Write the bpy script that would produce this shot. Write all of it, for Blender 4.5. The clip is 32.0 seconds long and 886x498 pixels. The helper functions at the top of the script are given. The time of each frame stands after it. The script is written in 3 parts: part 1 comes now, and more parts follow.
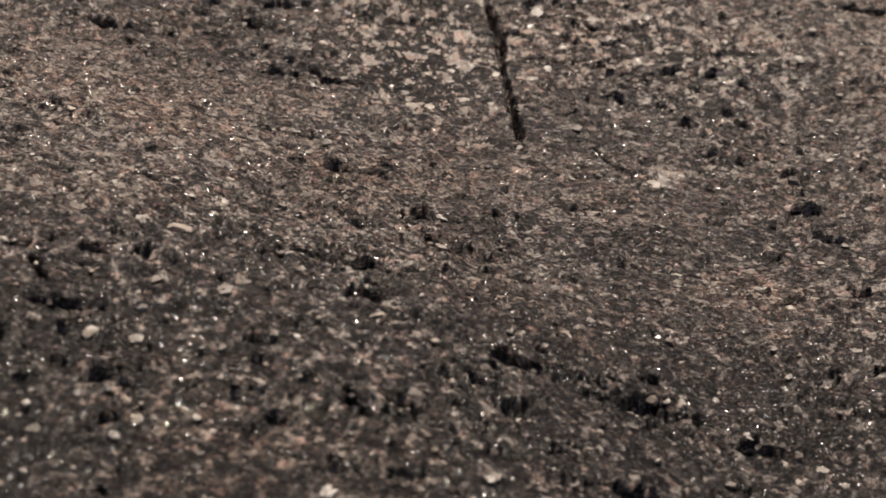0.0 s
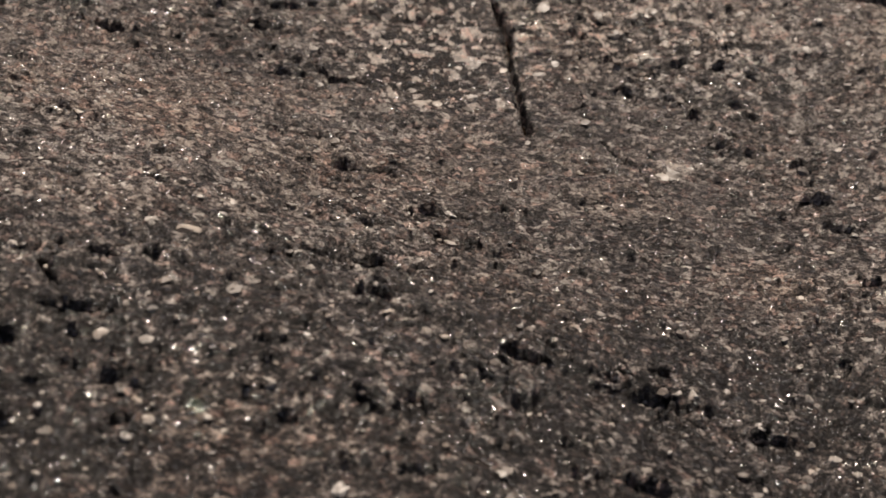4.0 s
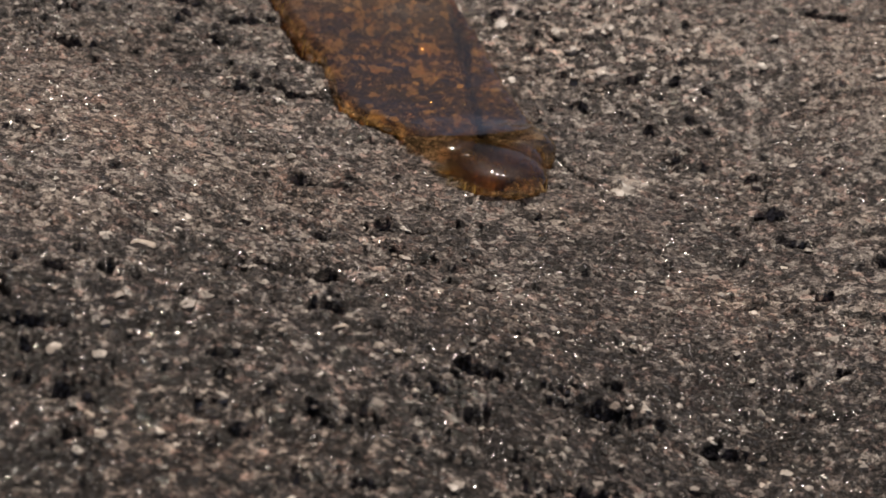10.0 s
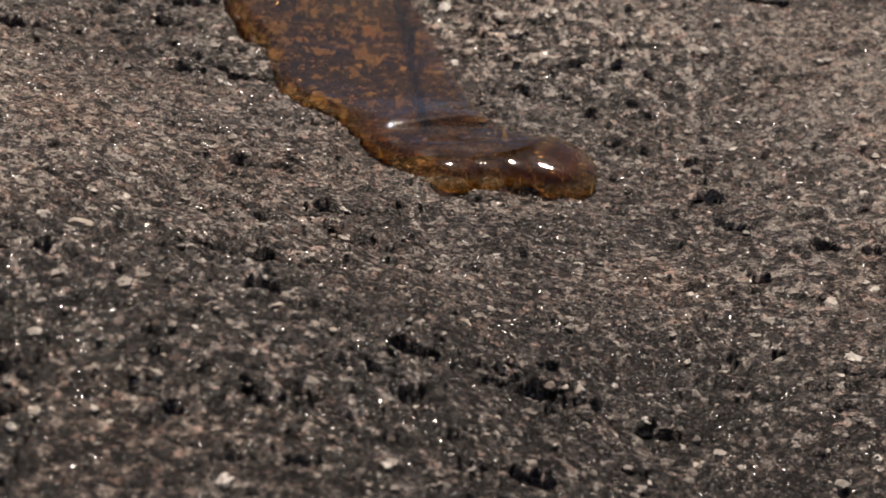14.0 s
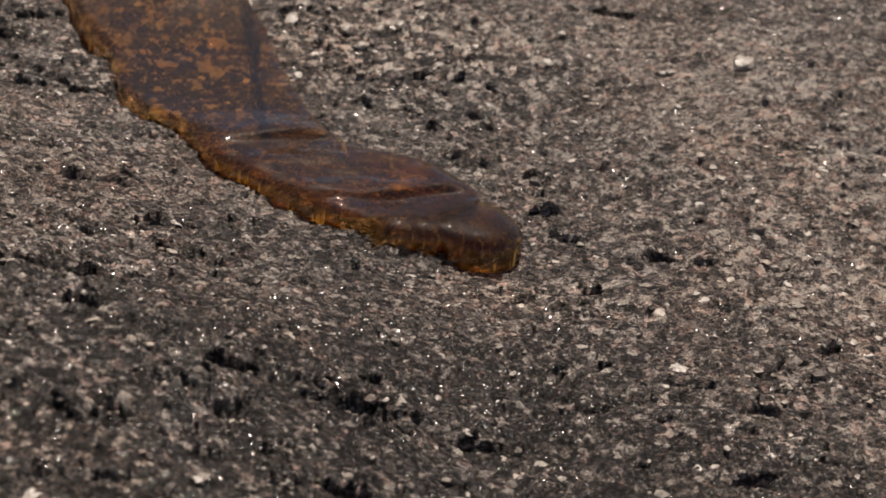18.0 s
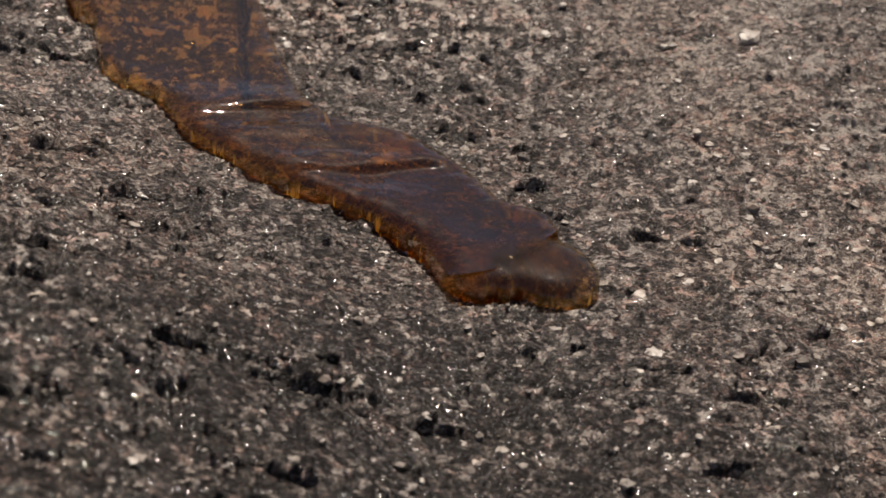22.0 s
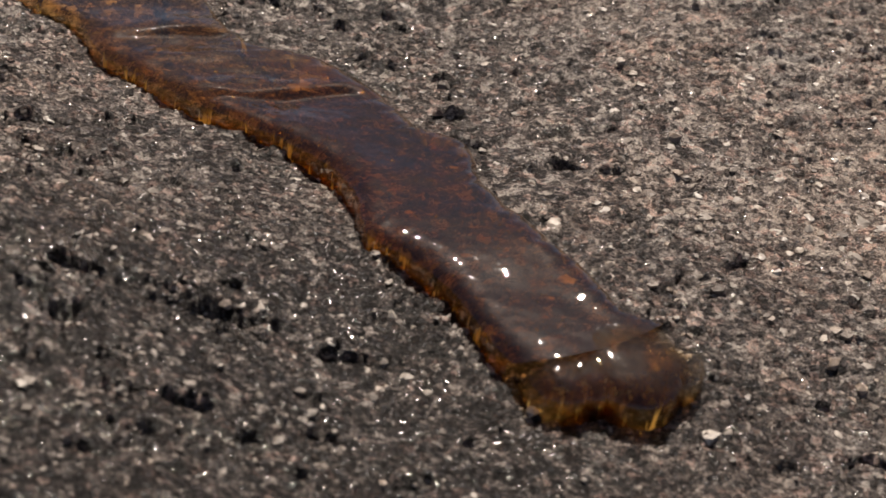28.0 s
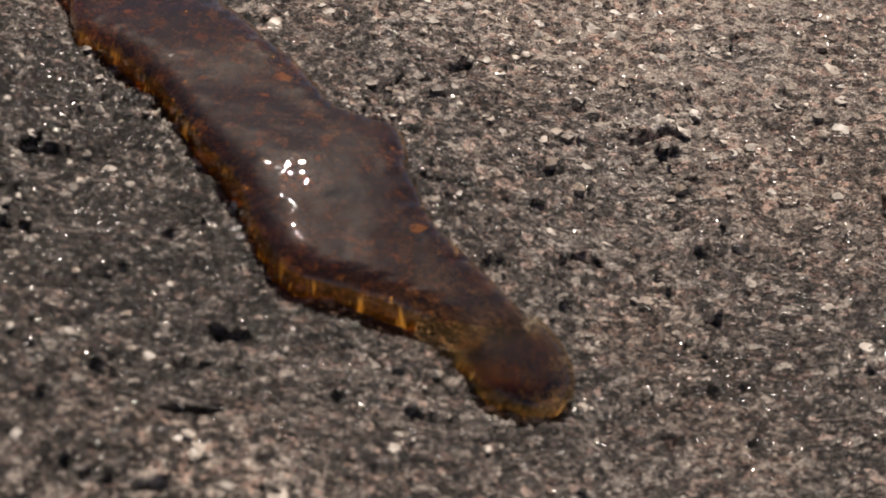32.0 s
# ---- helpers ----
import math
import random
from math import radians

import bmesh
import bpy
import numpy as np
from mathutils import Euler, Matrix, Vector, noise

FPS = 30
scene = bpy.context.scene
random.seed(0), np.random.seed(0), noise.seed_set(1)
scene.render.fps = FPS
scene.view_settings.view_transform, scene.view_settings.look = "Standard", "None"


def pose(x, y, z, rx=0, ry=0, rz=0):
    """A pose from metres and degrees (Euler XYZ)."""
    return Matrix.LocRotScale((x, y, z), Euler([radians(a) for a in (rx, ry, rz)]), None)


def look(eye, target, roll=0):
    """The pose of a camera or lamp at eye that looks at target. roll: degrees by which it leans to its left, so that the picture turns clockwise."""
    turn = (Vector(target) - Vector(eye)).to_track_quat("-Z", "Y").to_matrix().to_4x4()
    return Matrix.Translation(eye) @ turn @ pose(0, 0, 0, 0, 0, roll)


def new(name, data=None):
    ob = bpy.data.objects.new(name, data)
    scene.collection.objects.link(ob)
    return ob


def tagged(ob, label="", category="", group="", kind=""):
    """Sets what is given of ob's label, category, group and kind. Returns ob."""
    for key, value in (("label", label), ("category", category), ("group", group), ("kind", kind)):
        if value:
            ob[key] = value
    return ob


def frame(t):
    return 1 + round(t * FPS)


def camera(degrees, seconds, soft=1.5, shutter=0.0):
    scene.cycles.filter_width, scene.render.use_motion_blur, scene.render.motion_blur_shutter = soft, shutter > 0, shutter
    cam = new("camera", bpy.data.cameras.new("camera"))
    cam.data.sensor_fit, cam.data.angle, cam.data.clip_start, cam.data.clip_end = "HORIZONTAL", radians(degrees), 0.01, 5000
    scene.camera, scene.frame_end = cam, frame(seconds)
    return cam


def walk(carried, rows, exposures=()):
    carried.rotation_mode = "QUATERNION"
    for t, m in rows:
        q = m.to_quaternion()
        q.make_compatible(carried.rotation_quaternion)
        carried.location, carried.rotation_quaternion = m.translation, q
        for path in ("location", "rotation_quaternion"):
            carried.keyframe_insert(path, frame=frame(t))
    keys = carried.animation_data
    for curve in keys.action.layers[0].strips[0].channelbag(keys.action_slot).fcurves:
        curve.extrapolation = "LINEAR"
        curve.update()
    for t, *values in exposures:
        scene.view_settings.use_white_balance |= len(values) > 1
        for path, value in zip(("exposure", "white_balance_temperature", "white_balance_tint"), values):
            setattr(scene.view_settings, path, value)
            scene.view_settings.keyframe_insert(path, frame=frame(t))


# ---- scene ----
cam = camera(22.0, 32.0, soft=1.5)
# seconds, eye (x, y, z), yaw, pitch, roll in degrees
PATH = [
    (0, -0.07569, -0.54464, 0.33685, 1.013, -31.585, 0.021),
    (0.5, -0.07562, -0.54506, 0.33629, 1.093, -31.638, -0.265),
    (1, -0.07548, -0.54515, 0.33731, 1.127, -31.589, -0.244),
    (1.5, -0.07531, -0.54445, 0.33895, 0.993, -31.568, -0.039),
    (2, -0.07481, -0.54500, 0.33765, 1.005, -31.383, -0.284),
    (2.5, -0.07520, -0.54510, 0.33746, 1.031, -31.294, -0.349),
    (3, -0.07378, -0.54509, 0.33456, 1.460, -31.641, -0.871),
    (3.5, -0.07372, -0.54576, 0.33632, 1.510, -31.595, -1.151),
    (5.5, -0.07256, -0.54509, 0.33586, 1.689, -31.536, -1.508),
    (6, -0.07325, -0.54395, 0.33819, 1.505, -31.491, -1.287),
    (6.5, -0.07163, -0.54650, 0.34114, 1.157, -31.087, -0.930),
    (7, -0.07186, -0.54640, 0.34263, 0.978, -30.881, -0.633),
    (7.5, -0.07139, -0.54680, 0.34243, 1.006, -30.978, -0.666),
    (8, -0.07003, -0.54726, 0.33921, 1.178, -31.269, -1.097),
    (8.5, -0.06975, -0.54734, 0.33867, 1.177, -31.320, -1.072),
    (9, -0.06914, -0.54755, 0.33946, 0.952, -31.150, -0.749),
    (9.5, -0.06932, -0.54748, 0.33980, 0.777, -31.071, -0.699),
    (10, -0.06902, -0.54799, 0.33775, 0.675, -31.216, -0.807),
    (10.5, -0.06776, -0.54859, 0.33684, 0.608, -31.342, -0.721),
    (11, -0.06716, -0.54883, 0.33553, 0.494, -31.439, -0.639),
    (11.5, -0.06721, -0.54919, 0.33498, 0.282, -31.422, -0.419),
    (12, -0.06675, -0.54952, 0.33549, 0.238, -31.315, -0.405),
    (12.5, -0.06515, -0.55057, 0.33602, 0.145, -31.320, -0.485),
    (13, -0.06394, -0.54995, 0.33492, 0.076, -31.517, -0.447),
    (13.5, -0.06300, -0.55093, 0.33600, -0.131, -31.555, -0.251),
    (15.5, -0.05683, -0.55307, 0.33807, -1.238, -31.155, 0.385),
    (16, -0.05136, -0.55438, 0.33736, -1.427, -31.366, 0.342),
    (16.5, -0.04749, -0.55355, 0.33742, -1.777, -31.439, 0.469),
    (17, -0.04542, -0.55336, 0.33474, -2.298, -31.451, 0.788),
    (17.5, -0.04403, -0.55379, 0.33788, -2.417, -31.328, 0.941),
    (18, -0.03589, -0.55305, 0.34054, -2.550, -31.369, 0.916),
    (18.5, -0.02731, -0.55142, 0.34025, -2.264, -31.565, 0.673),
    (19, -0.02016, -0.55053, 0.34152, -1.580, -31.529, 0.421),
    (19.5, -0.01651, -0.55116, 0.34399, -0.480, -31.367, 0.123),
    (20, -0.01272, -0.54876, 0.33976, -0.796, -31.713, 0.505),
    (20.5, -0.00555, -0.54545, 0.33920, -0.303, -32.001, 0.268),
    (21, 0.00002, -0.54536, 0.34077, -0.000, -32.000, -0.000),
    (21.5, -0.00231, -0.54065, 0.33682, 0.473, -32.077, 0.003),
    (22, -0.00218, -0.53605, 0.33090, 0.285, -32.043, 0.160),
    (22.5, -0.00294, -0.53016, 0.32726, 0.432, -32.398, 0.048),
    (23, -0.00345, -0.52724, 0.32332, 0.250, -32.179, 0.186),
    (23.5, -0.00010, -0.52588, 0.32304, 0.138, -32.544, 0.222),
    (24, 0.00371, -0.52656, 0.32367, 0.073, -32.504, 0.076),
    (24.5, 0.00782, -0.52631, 0.32316, 0.144, -32.490, 0.069),
    (25, 0.01099, -0.52580, 0.32331, -0.074, -32.414, 0.191),
    (25.5, 0.00813, -0.52682, 0.32191, -0.134, -32.296, 0.354),
    (27.5, 0.01299, -0.53159, 0.32018, 0.141, -32.646, 0.419),
    (28, 0.01684, -0.53189, 0.31811, -0.210, -33.051, 0.623),
    (28.5, 0.02376, -0.53265, 0.31424, -0.580, -33.675, 0.757),
    (29, 0.03020, -0.53304, 0.31131, -1.407, -33.649, 1.068),
    (29.5, 0.03422, -0.53346, 0.30720, -1.939, -33.941, 1.509),
    (30, 0.03675, -0.53476, 0.30250, -2.254, -34.451, 1.802),
    (30.5, 0.04226, -0.53632, 0.30092, -2.721, -34.666, 2.074),
    (31, 0.04716, -0.53782, 0.30024, -3.188, -35.049, 2.529),
    (31.5, 0.05246, -0.53861, 0.30087, -3.679, -35.442, 2.807),
    (32, 0.05677, -0.54179, 0.29547, -4.179, -35.554, 3.029),
]
walk(cam, [(t, pose(x, y, z, 90 + pitch, 0, yaw) @ pose(0, 0, 0, 0, 0, roll)) for t, x, y, z, yaw, pitch, roll in PATH],
     exposures=[(0.0, 0.05, 7150.0, 15.5), (16.0, 0.07, 7150.0, 15.5), (32.0, 0.30, 7150.0, 15.5)])
cam.data.dof.use_dof = True
cam.data.dof.focus_distance = 0.63
cam.data.dof.aperture_fstop = 22.0

# ---- light: open sky and a high sun behind the slope ----
SUN_ELEVATION, SUN_TURN = 56.0, 13.0   # the sun stands over +y, a little towards +x
world = bpy.data.worlds.new("sky")
scene.world = world
world.use_nodes = True
wn = world.node_tree.nodes
sky = wn.new("ShaderNodeTexSky")
sky.sky_type, sky.sun_disc = "NISHITA", False
sky.air_density, sky.dust_density, sky.ozone_density = 0.45, 1.2, 0.0
sky.sun_elevation, sky.sun_rotation = radians(SUN_ELEVATION), radians(SUN_TURN)
wn["Background"].inputs["Strength"].default_value = 0.052
world.node_tree.links.new(sky.outputs["Color"], wn["Background"].inputs["Color"])
sun = new("sun", bpy.data.lights.new("sun", "SUN"))
sun.data.energy, sun.data.angle, sun.data.color = 4.3, radians(0.5), (1.0, 0.94, 0.86)
se, sa = radians(SUN_ELEVATION), radians(SUN_TURN)
sun.matrix_world = look((math.sin(sa) * math.cos(se) * 5, math.cos(sa) * math.cos(se) * 5, math.sin(se) * 5), (0, 0, 0))


# ---- node helpers ----
class Nodes:
    def __init__(self, name):
        self.material = bpy.data.materials.new(name)
        self.material.use_nodes = True
        self.tree = self.material.node_tree
        self.tree.nodes.clear()

    def add(self, kind, ins=(), operation="", attribute_name="", data_type="", blend_type=""):
        node = self.tree.nodes.new("ShaderNode" + kind)
        if data_type:
            node.data_type = data_type
        if blend_type:
            node.blend_type = blend_type
        if operation:
            node.operation = operation
        if attribute_name:
            node.attribute_name = attribute_name
        for key, value in dict(ins).items():
            if isinstance(value, bpy.types.NodeSocket):
                self.tree.links.new(value, node.inputs[key])
            else:
                node.inputs[key].default_value = value
        return node

    def math(self, op, a, b=0.0, clamp=False, c=0.0):
        node = self.add("Math", {0: a, 1: b, 2: c}, operation=op)
        node.use_clamp = clamp
        return node.outputs[0]

    def mix(self, f, a, b, blend="MIX"):
        return self.add("Mix", {0: f, 6: a, 7: b}, data_type="RGBA", blend_type=blend).outputs[2]

    def ramp(self, f, stops, mode="LINEAR"):
        node = self.add("ValToRGB", {0: f})
        node.color_ramp.interpolation = mode
        marks = node.color_ramp.elements
        marks[0].position, marks[0].color = stops[0][0], (*stops[0][1], 1)
        marks[1].position, marks[1].color = stops[-1][0], (*stops[-1][1], 1)
        for place, colour in stops[1:-1]:
            marks.new(place).color = (*colour, 1)
        return node.outputs[0]

    def finish(self, shader):
        out = self.add("OutputMaterial", {0: shader})
        return self.material


# ---- materials ----
def rock_material():
    n = Nodes("weathered_granite")
    at = n.add("TexCoord").outputs["Object"]
    grainy = n.add("Mapping", {"Vector": at, "Scale": (0.70, 1.0, 1.0), "Rotation": (0, 0, 0.12)}).outputs[0]
    warp = n.add("TexNoise", {"Vector": grainy, "Scale": 620.0, "Detail": 3.0, "Roughness": 0.6}).outputs["Color"]
    bent = n.add("VectorMath", {0: warp, 1: (0.0016, 0.0016, 0.0016), 2: grainy}, operation="MULTIPLY_ADD").outputs[0]
    coarse = n.add("TexVoronoi", {"Vector": bent, "Scale": 470.0})
    fine = n.add("TexVoronoi", {"Vector": bent, "Scale": 1050.0})
    speck = n.add("TexNoise", {"Vector": grainy, "Scale": 900.0, "Detail": 5.0, "Roughness": 0.70}).outputs["Fac"]
    band = n.add("TexNoise", {"Vector": grainy, "Scale": 40.0, "Detail": 6.0, "Roughness": 0.65}).outputs["Fac"]
    blotch = n.add("TexNoise", {"Vector": grainy, "Scale": 190.0, "Detail": 4.0, "Roughness": 0.6}).outputs["Fac"]
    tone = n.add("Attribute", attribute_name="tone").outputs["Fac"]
    warm = n.add("Attribute", attribute_name="warm").outputs["Fac"]
    one = n.add("SeparateColor", {0: coarse.outputs["Color"]}).outputs
    two = n.add("SeparateColor", {0: fine.outputs["Color"]}).outputs
    pick = n.math("ADD", n.math("MULTIPLY", n.math("SUBTRACT", one[0], 0.5), 0.42), n.math("MULTIPLY", n.math("SUBTRACT", two[0], 0.5), 0.46))
    pick = n.math("ADD", pick, n.math("MULTIPLY", n.math("SUBTRACT", speck, 0.192), 1.70))
    pick = n.math("ADD", pick, n.math("MULTIPLY", n.math("SUBTRACT", band, 0.47), 0.42))
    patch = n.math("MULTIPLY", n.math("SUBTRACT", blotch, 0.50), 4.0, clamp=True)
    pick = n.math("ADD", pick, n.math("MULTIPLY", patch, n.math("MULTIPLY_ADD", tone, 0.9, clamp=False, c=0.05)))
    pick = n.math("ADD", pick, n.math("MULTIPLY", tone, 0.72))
    # a grain here and there is clear white feldspar
    white = n.math("MULTIPLY", n.math("SUBTRACT", one[1], 0.90), 30.0, clamp=True)
    pick = n.math("ADD", pick, n.math("MULTIPLY", white, 0.30))
    spots = n.add("Attribute", attribute_name="spots").outputs["Fac"]
    blocky = n.add("Mapping", {"Vector": at, "Scale": (1.0, 0.72, 1.0), "Rotation": (0, 0, 0.3)}).outputs[0]
    pale = n.add("TexNoise", {"Vector": blocky, "Scale": 235.0, "Detail": 5.0, "Roughness": 0.62}).outputs["Fac"]
    pale = n.math("MULTIPLY", n.math("SUBTRACT", pale, 0.535), 18.0, clamp=True)
    pick = n.math("ADD", pick, n.math("MULTIPLY", spots, n.math("MULTIPLY_ADD", pale, 1.05, c=-0.22)))
    mineral = n.ramp(pick, [(0.17, (0.010, 0.0078, 0.0069)), (0.37, (0.035, 0.0277, 0.0248)), (0.51, (0.108, 0.091, 0.082)),
                            (0.66, (0.215, 0.181, 0.163)), (0.81, (0.37, 0.316, 0.280)), (0.97, (0.67, 0.61, 0.55))])
    stain = n.add("TexNoise", {"Vector": at, "Scale": 23.0, "Detail": 5.0}).outputs["Fac"]
    rusty = n.math("MULTIPLY", n.math("ADD", n.math("SUBTRACT", stain, 0.46), warm), 1.6, clamp=True)
    colour = n.mix(rusty, mineral, n.mix(1.0, mineral, (1.20, 0.99, 0.85, 1), "MULTIPLY"))
    rosy = n.math("GREATER_THAN", one[2], 0.80)
    colour = n.mix(n.math("MULTIPLY", rosy, 0.5), colour, n.mix(1.0, colour, (1.30, 0.97, 0.90, 1), "MULTIPLY"))
    rough = n.add("TexNoise", {"Vector": grainy, "Scale": 1700.0, "Detail": 4.0, "Roughness": 0.74}).outputs["Fac"]
    high = n.math("ADD", n.math("MULTIPLY", rough, 0.7), n.math("ADD", n.math("MULTIPLY", one[1], 0.3), n.math("MULTIPLY", two[1], 0.4)))
    smooth = n.math("MULTIPLY_ADD", n.math("MULTIPLY", pale, n.math("MINIMUM", spots, 1.0)), -0.0015, c=0.0031)   # feldspar faces are smoother
    bump = n.add("Bump", {"Height": high, "Strength": 1.0, "Distance": smooth}).outputs[0]
    # mica: small flakes that each lie at their own slant
    flake = n.add("TexVoronoi", {"Vector": at, "Scale": 2300.0})
    slant = n.add("VectorMath", {0: flake.outputs["Color"], 1: (-0.5, -0.5, -0.5)}, operation="ADD").outputs[0]
    slant = n.add("VectorMath", {0: slant, 1: (1.0, 1.0, 0.4), 2: bump}, operation="MULTIPLY_ADD").outputs[0]
    slant = n.add("VectorMath", {0: slant}, operation="NORMALIZE").outputs[0]
    body = n.add("BsdfPrincipled", {"Base Color": colour, "Roughness": 0.46, "Normal": bump, "Specular IOR Level": 0.32}).outputs[0]
    mica = n.add("BsdfPrincipled", {"Base Color": (0.50, 0.49, 0.48, 1), "Roughness": 0.16, "Metallic": 0.8, "Normal": slant}).outputs[0]
    shiny = n.math("GREATER_THAN", n.add("SeparateColor", {0: flake.outputs["Color"]}).outputs[2], 0.86)
    return n.finish(n.add("MixShader", {0: n.math("MULTIPLY", shiny, 0.6), 1: body, 2: mica}).outputs[0])


def grain_material(name, stops, by_island=False):
    n = Nodes(name)
    at = n.add("TexCoord").outputs["Object"]
    pick = n.add("NewGeometry").outputs["Random Per Island"] if by_island else n.add("ObjectInfo").outputs["Random"]
    colour = n.ramp(pick, stops)
    cloud = n.add("TexNoise", {"Vector": at, "Scale": 900.0 if by_island else 1.3, "Detail": 4.0, "Roughness": 0.7}).outputs["Fac"]
    colour = n.mix(1.0, colour, n.ramp(cloud, [(0.32, (0.62, 0.60, 0.57)), (0.62, (1.1, 1.08, 1.05))]), "MULTIPLY")
    bump = n.add("Bump", {"Height": cloud, "Strength": 0.5, "Distance": 0.0006}).outputs[0]
    return n.finish(n.add("BsdfPrincipled", {"Base Color": colour, "Roughness": 0.45, "Normal": bump, "Specular IOR Level": 0.5}).outputs[0])


def water_material():
    n = Nodes("tannin_brown_water")
    deep = n.add("Attribute", attribute_name="depth_shade").outputs["Fac"]      # in units of 5 mm, plus contact shade painted at the foot
    tint = n.add("CombineColor", {c: n.math("POWER", b, deep) for c, b in enumerate((0.645, 0.413, 0.178))}).outputs[0]
    at = n.add("TexCoord").outputs["Object"]
    ripple = n.add("TexNoise", {"Vector": at, "Scale": 140.0, "Detail": 2.0}).outputs["Fac"]
    bump = n.add("Bump", {"Height": ripple, "Strength": 0.25, "Distance": 0.002}).outputs[0]
    clear = n.add("BsdfTransparent", {0: tint}).outputs[0]
    bent = n.add("BsdfRefraction", {"Color": tint, "Roughness": 0.0, "IOR": 1.333, "Normal": bump}).outputs[0]
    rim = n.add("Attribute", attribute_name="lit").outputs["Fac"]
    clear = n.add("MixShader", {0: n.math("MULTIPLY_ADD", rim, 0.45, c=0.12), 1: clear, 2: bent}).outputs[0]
    # sunlight gathered in the steep rim, painted on as upright golden ribs from noise
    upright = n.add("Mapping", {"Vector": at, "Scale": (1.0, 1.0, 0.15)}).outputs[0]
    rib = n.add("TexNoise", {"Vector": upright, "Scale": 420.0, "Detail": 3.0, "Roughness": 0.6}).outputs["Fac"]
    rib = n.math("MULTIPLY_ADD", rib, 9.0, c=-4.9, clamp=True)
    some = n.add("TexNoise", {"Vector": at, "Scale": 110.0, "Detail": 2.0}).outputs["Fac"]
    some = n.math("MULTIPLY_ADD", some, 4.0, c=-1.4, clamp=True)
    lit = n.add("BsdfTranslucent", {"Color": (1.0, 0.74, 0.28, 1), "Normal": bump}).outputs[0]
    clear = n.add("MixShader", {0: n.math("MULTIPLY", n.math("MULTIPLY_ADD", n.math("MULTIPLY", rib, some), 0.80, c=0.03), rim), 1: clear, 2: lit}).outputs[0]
    gloss = n.add("BsdfGlossy", {"Color": (1, 1, 1, 1), "Roughness": 0.02, "Normal": bump}).outputs[0]
    facing = n.add("LayerWeight", {"Blend": 0.5, "Normal": bump}).outputs["Facing"]
    part_back = n.math("MULTIPLY_ADD", n.math("POWER", facing, 5.0), 0.98, c=0.095)
    skin = n.add("Attribute", attribute_name="skin").outputs["Fac"]
    part_back = n.math("MULTIPLY", part_back, skin)
    return n.finish(n.add("MixShader", {0: part_back, 1: clear, 2: gloss}).outputs[0])


ROCK = rock_material()
CHUNKS = grain_material("feldspar_chunks", [(0.0, (0.17, 0.15, 0.135)), (0.6, (0.32, 0.285, 0.25)), (1.0, (0.60, 0.56, 0.51))], True)
FELDSPAR = grain_material("feldspar", [(0.0, (0.26, 0.23, 0.20)), (0.4, (0.38, 0.35, 0.32)), (0.7, (0.44, 0.38, 0.32)), (1.0, (0.56, 0.53, 0.50))])
CHIPS = grain_material("mixed_grains", [(0.0, (0.06, 0.054, 0.050)), (0.35, (0.15, 0.132, 0.118)), (0.8, (0.26, 0.225, 0.195)), (1.0, (0.50, 0.46, 0.42))], True)
PALE = grain_material("pale_grains", [(0.0, (0.12, 0.10, 0.085)), (0.4, (0.26, 0.22, 0.19)), (0.75, (0.36, 0.29, 0.235)), (1.0, (0.55, 0.51, 0.46))], True)
WATER = water_material()

# ---- the lie of the rock ----
MOUNDS = [0.0093, 0.0464, -0.009, 0.0006, -0.0026, -0.0259, 0.0031, 0.0104, 0.0076, -0.0189, -0.0051, -0.0077]
CENTRES = [(cx, cy) for cx in (-0.17, -0.06, 0.05, 0.16) for cy in (-0.17, -0.06, 0.05)]


# finer swells on it: x, y, height
SWELLS = [(-0.14, -0.14, -0.0024), (-0.14, -0.09, -0.0019), (-0.14, -0.04, -0.0046), (-0.095, -0.14, 0.0033), (-0.095, -0.09, 0.006),
          (-0.095, -0.04, -0.0024), (-0.095, 0.07, 0.0023), (-0.05, -0.09, 0.0021), (-0.05, -0.04, -0.0015), (-0.05, 0.01, 0.0017),
          (-0.05, 0.07, 0.0042), (-0.005, -0.14, -0.0028), (-0.005, -0.09, -0.0029), (0.04, -0.14, -0.0012), (0.04, -0.09, -0.0014),
          (0.04, 0.01, -0.0018), (0.04, 0.07, -0.0033), (0.085, -0.09, 0.005), (0.13, -0.14, -0.0029), (0.13, -0.09, -0.0053), (0.13, 0.01, -0.0029)]


def lie(x, y):
    """The smooth lie of the rock: a shallow trough that falls away, with a bulge on one side. Level far off."""
    x, y = np.asarray(x, float), np.asarray(y, float)
    cx, cy = np.clip(x, -0.3, 0.3), np.clip(y, -0.3, 0.3)
    z = 0.0058 - 0.0985 * cx + 0.1045 * cy
    for h, (a, b) in zip(MOUNDS, CENTRES):
        z = z + h * np.exp(-((cx - a) ** 2 + (cy - b) ** 2) / (2 * 0.095**2))
    for a, b, h in SWELLS:
        z = z + h * np.exp(-((cx - a) ** 2 + (cy - b) ** 2) / (2 * 0.032**2))
    off = np.hypot(x - cx, y - cy)
    return z * np.exp(-off / 3.0) - 0.02 * (1 - np.exp(-off / 3.0))


def hashed(ix, iy, seed):
    h = (ix.astype(np.int64) * 374761393 + iy.astype(np.int64) * 668265263 + seed * 974634541) & 0xFFFFFFFF
    h = ((h ^ (h >> 13)) * 1274126177) & 0xFFFFFFFF
    return ((h ^ (h >> 16)) & 0xFFFFFF) / float(0x1000000)


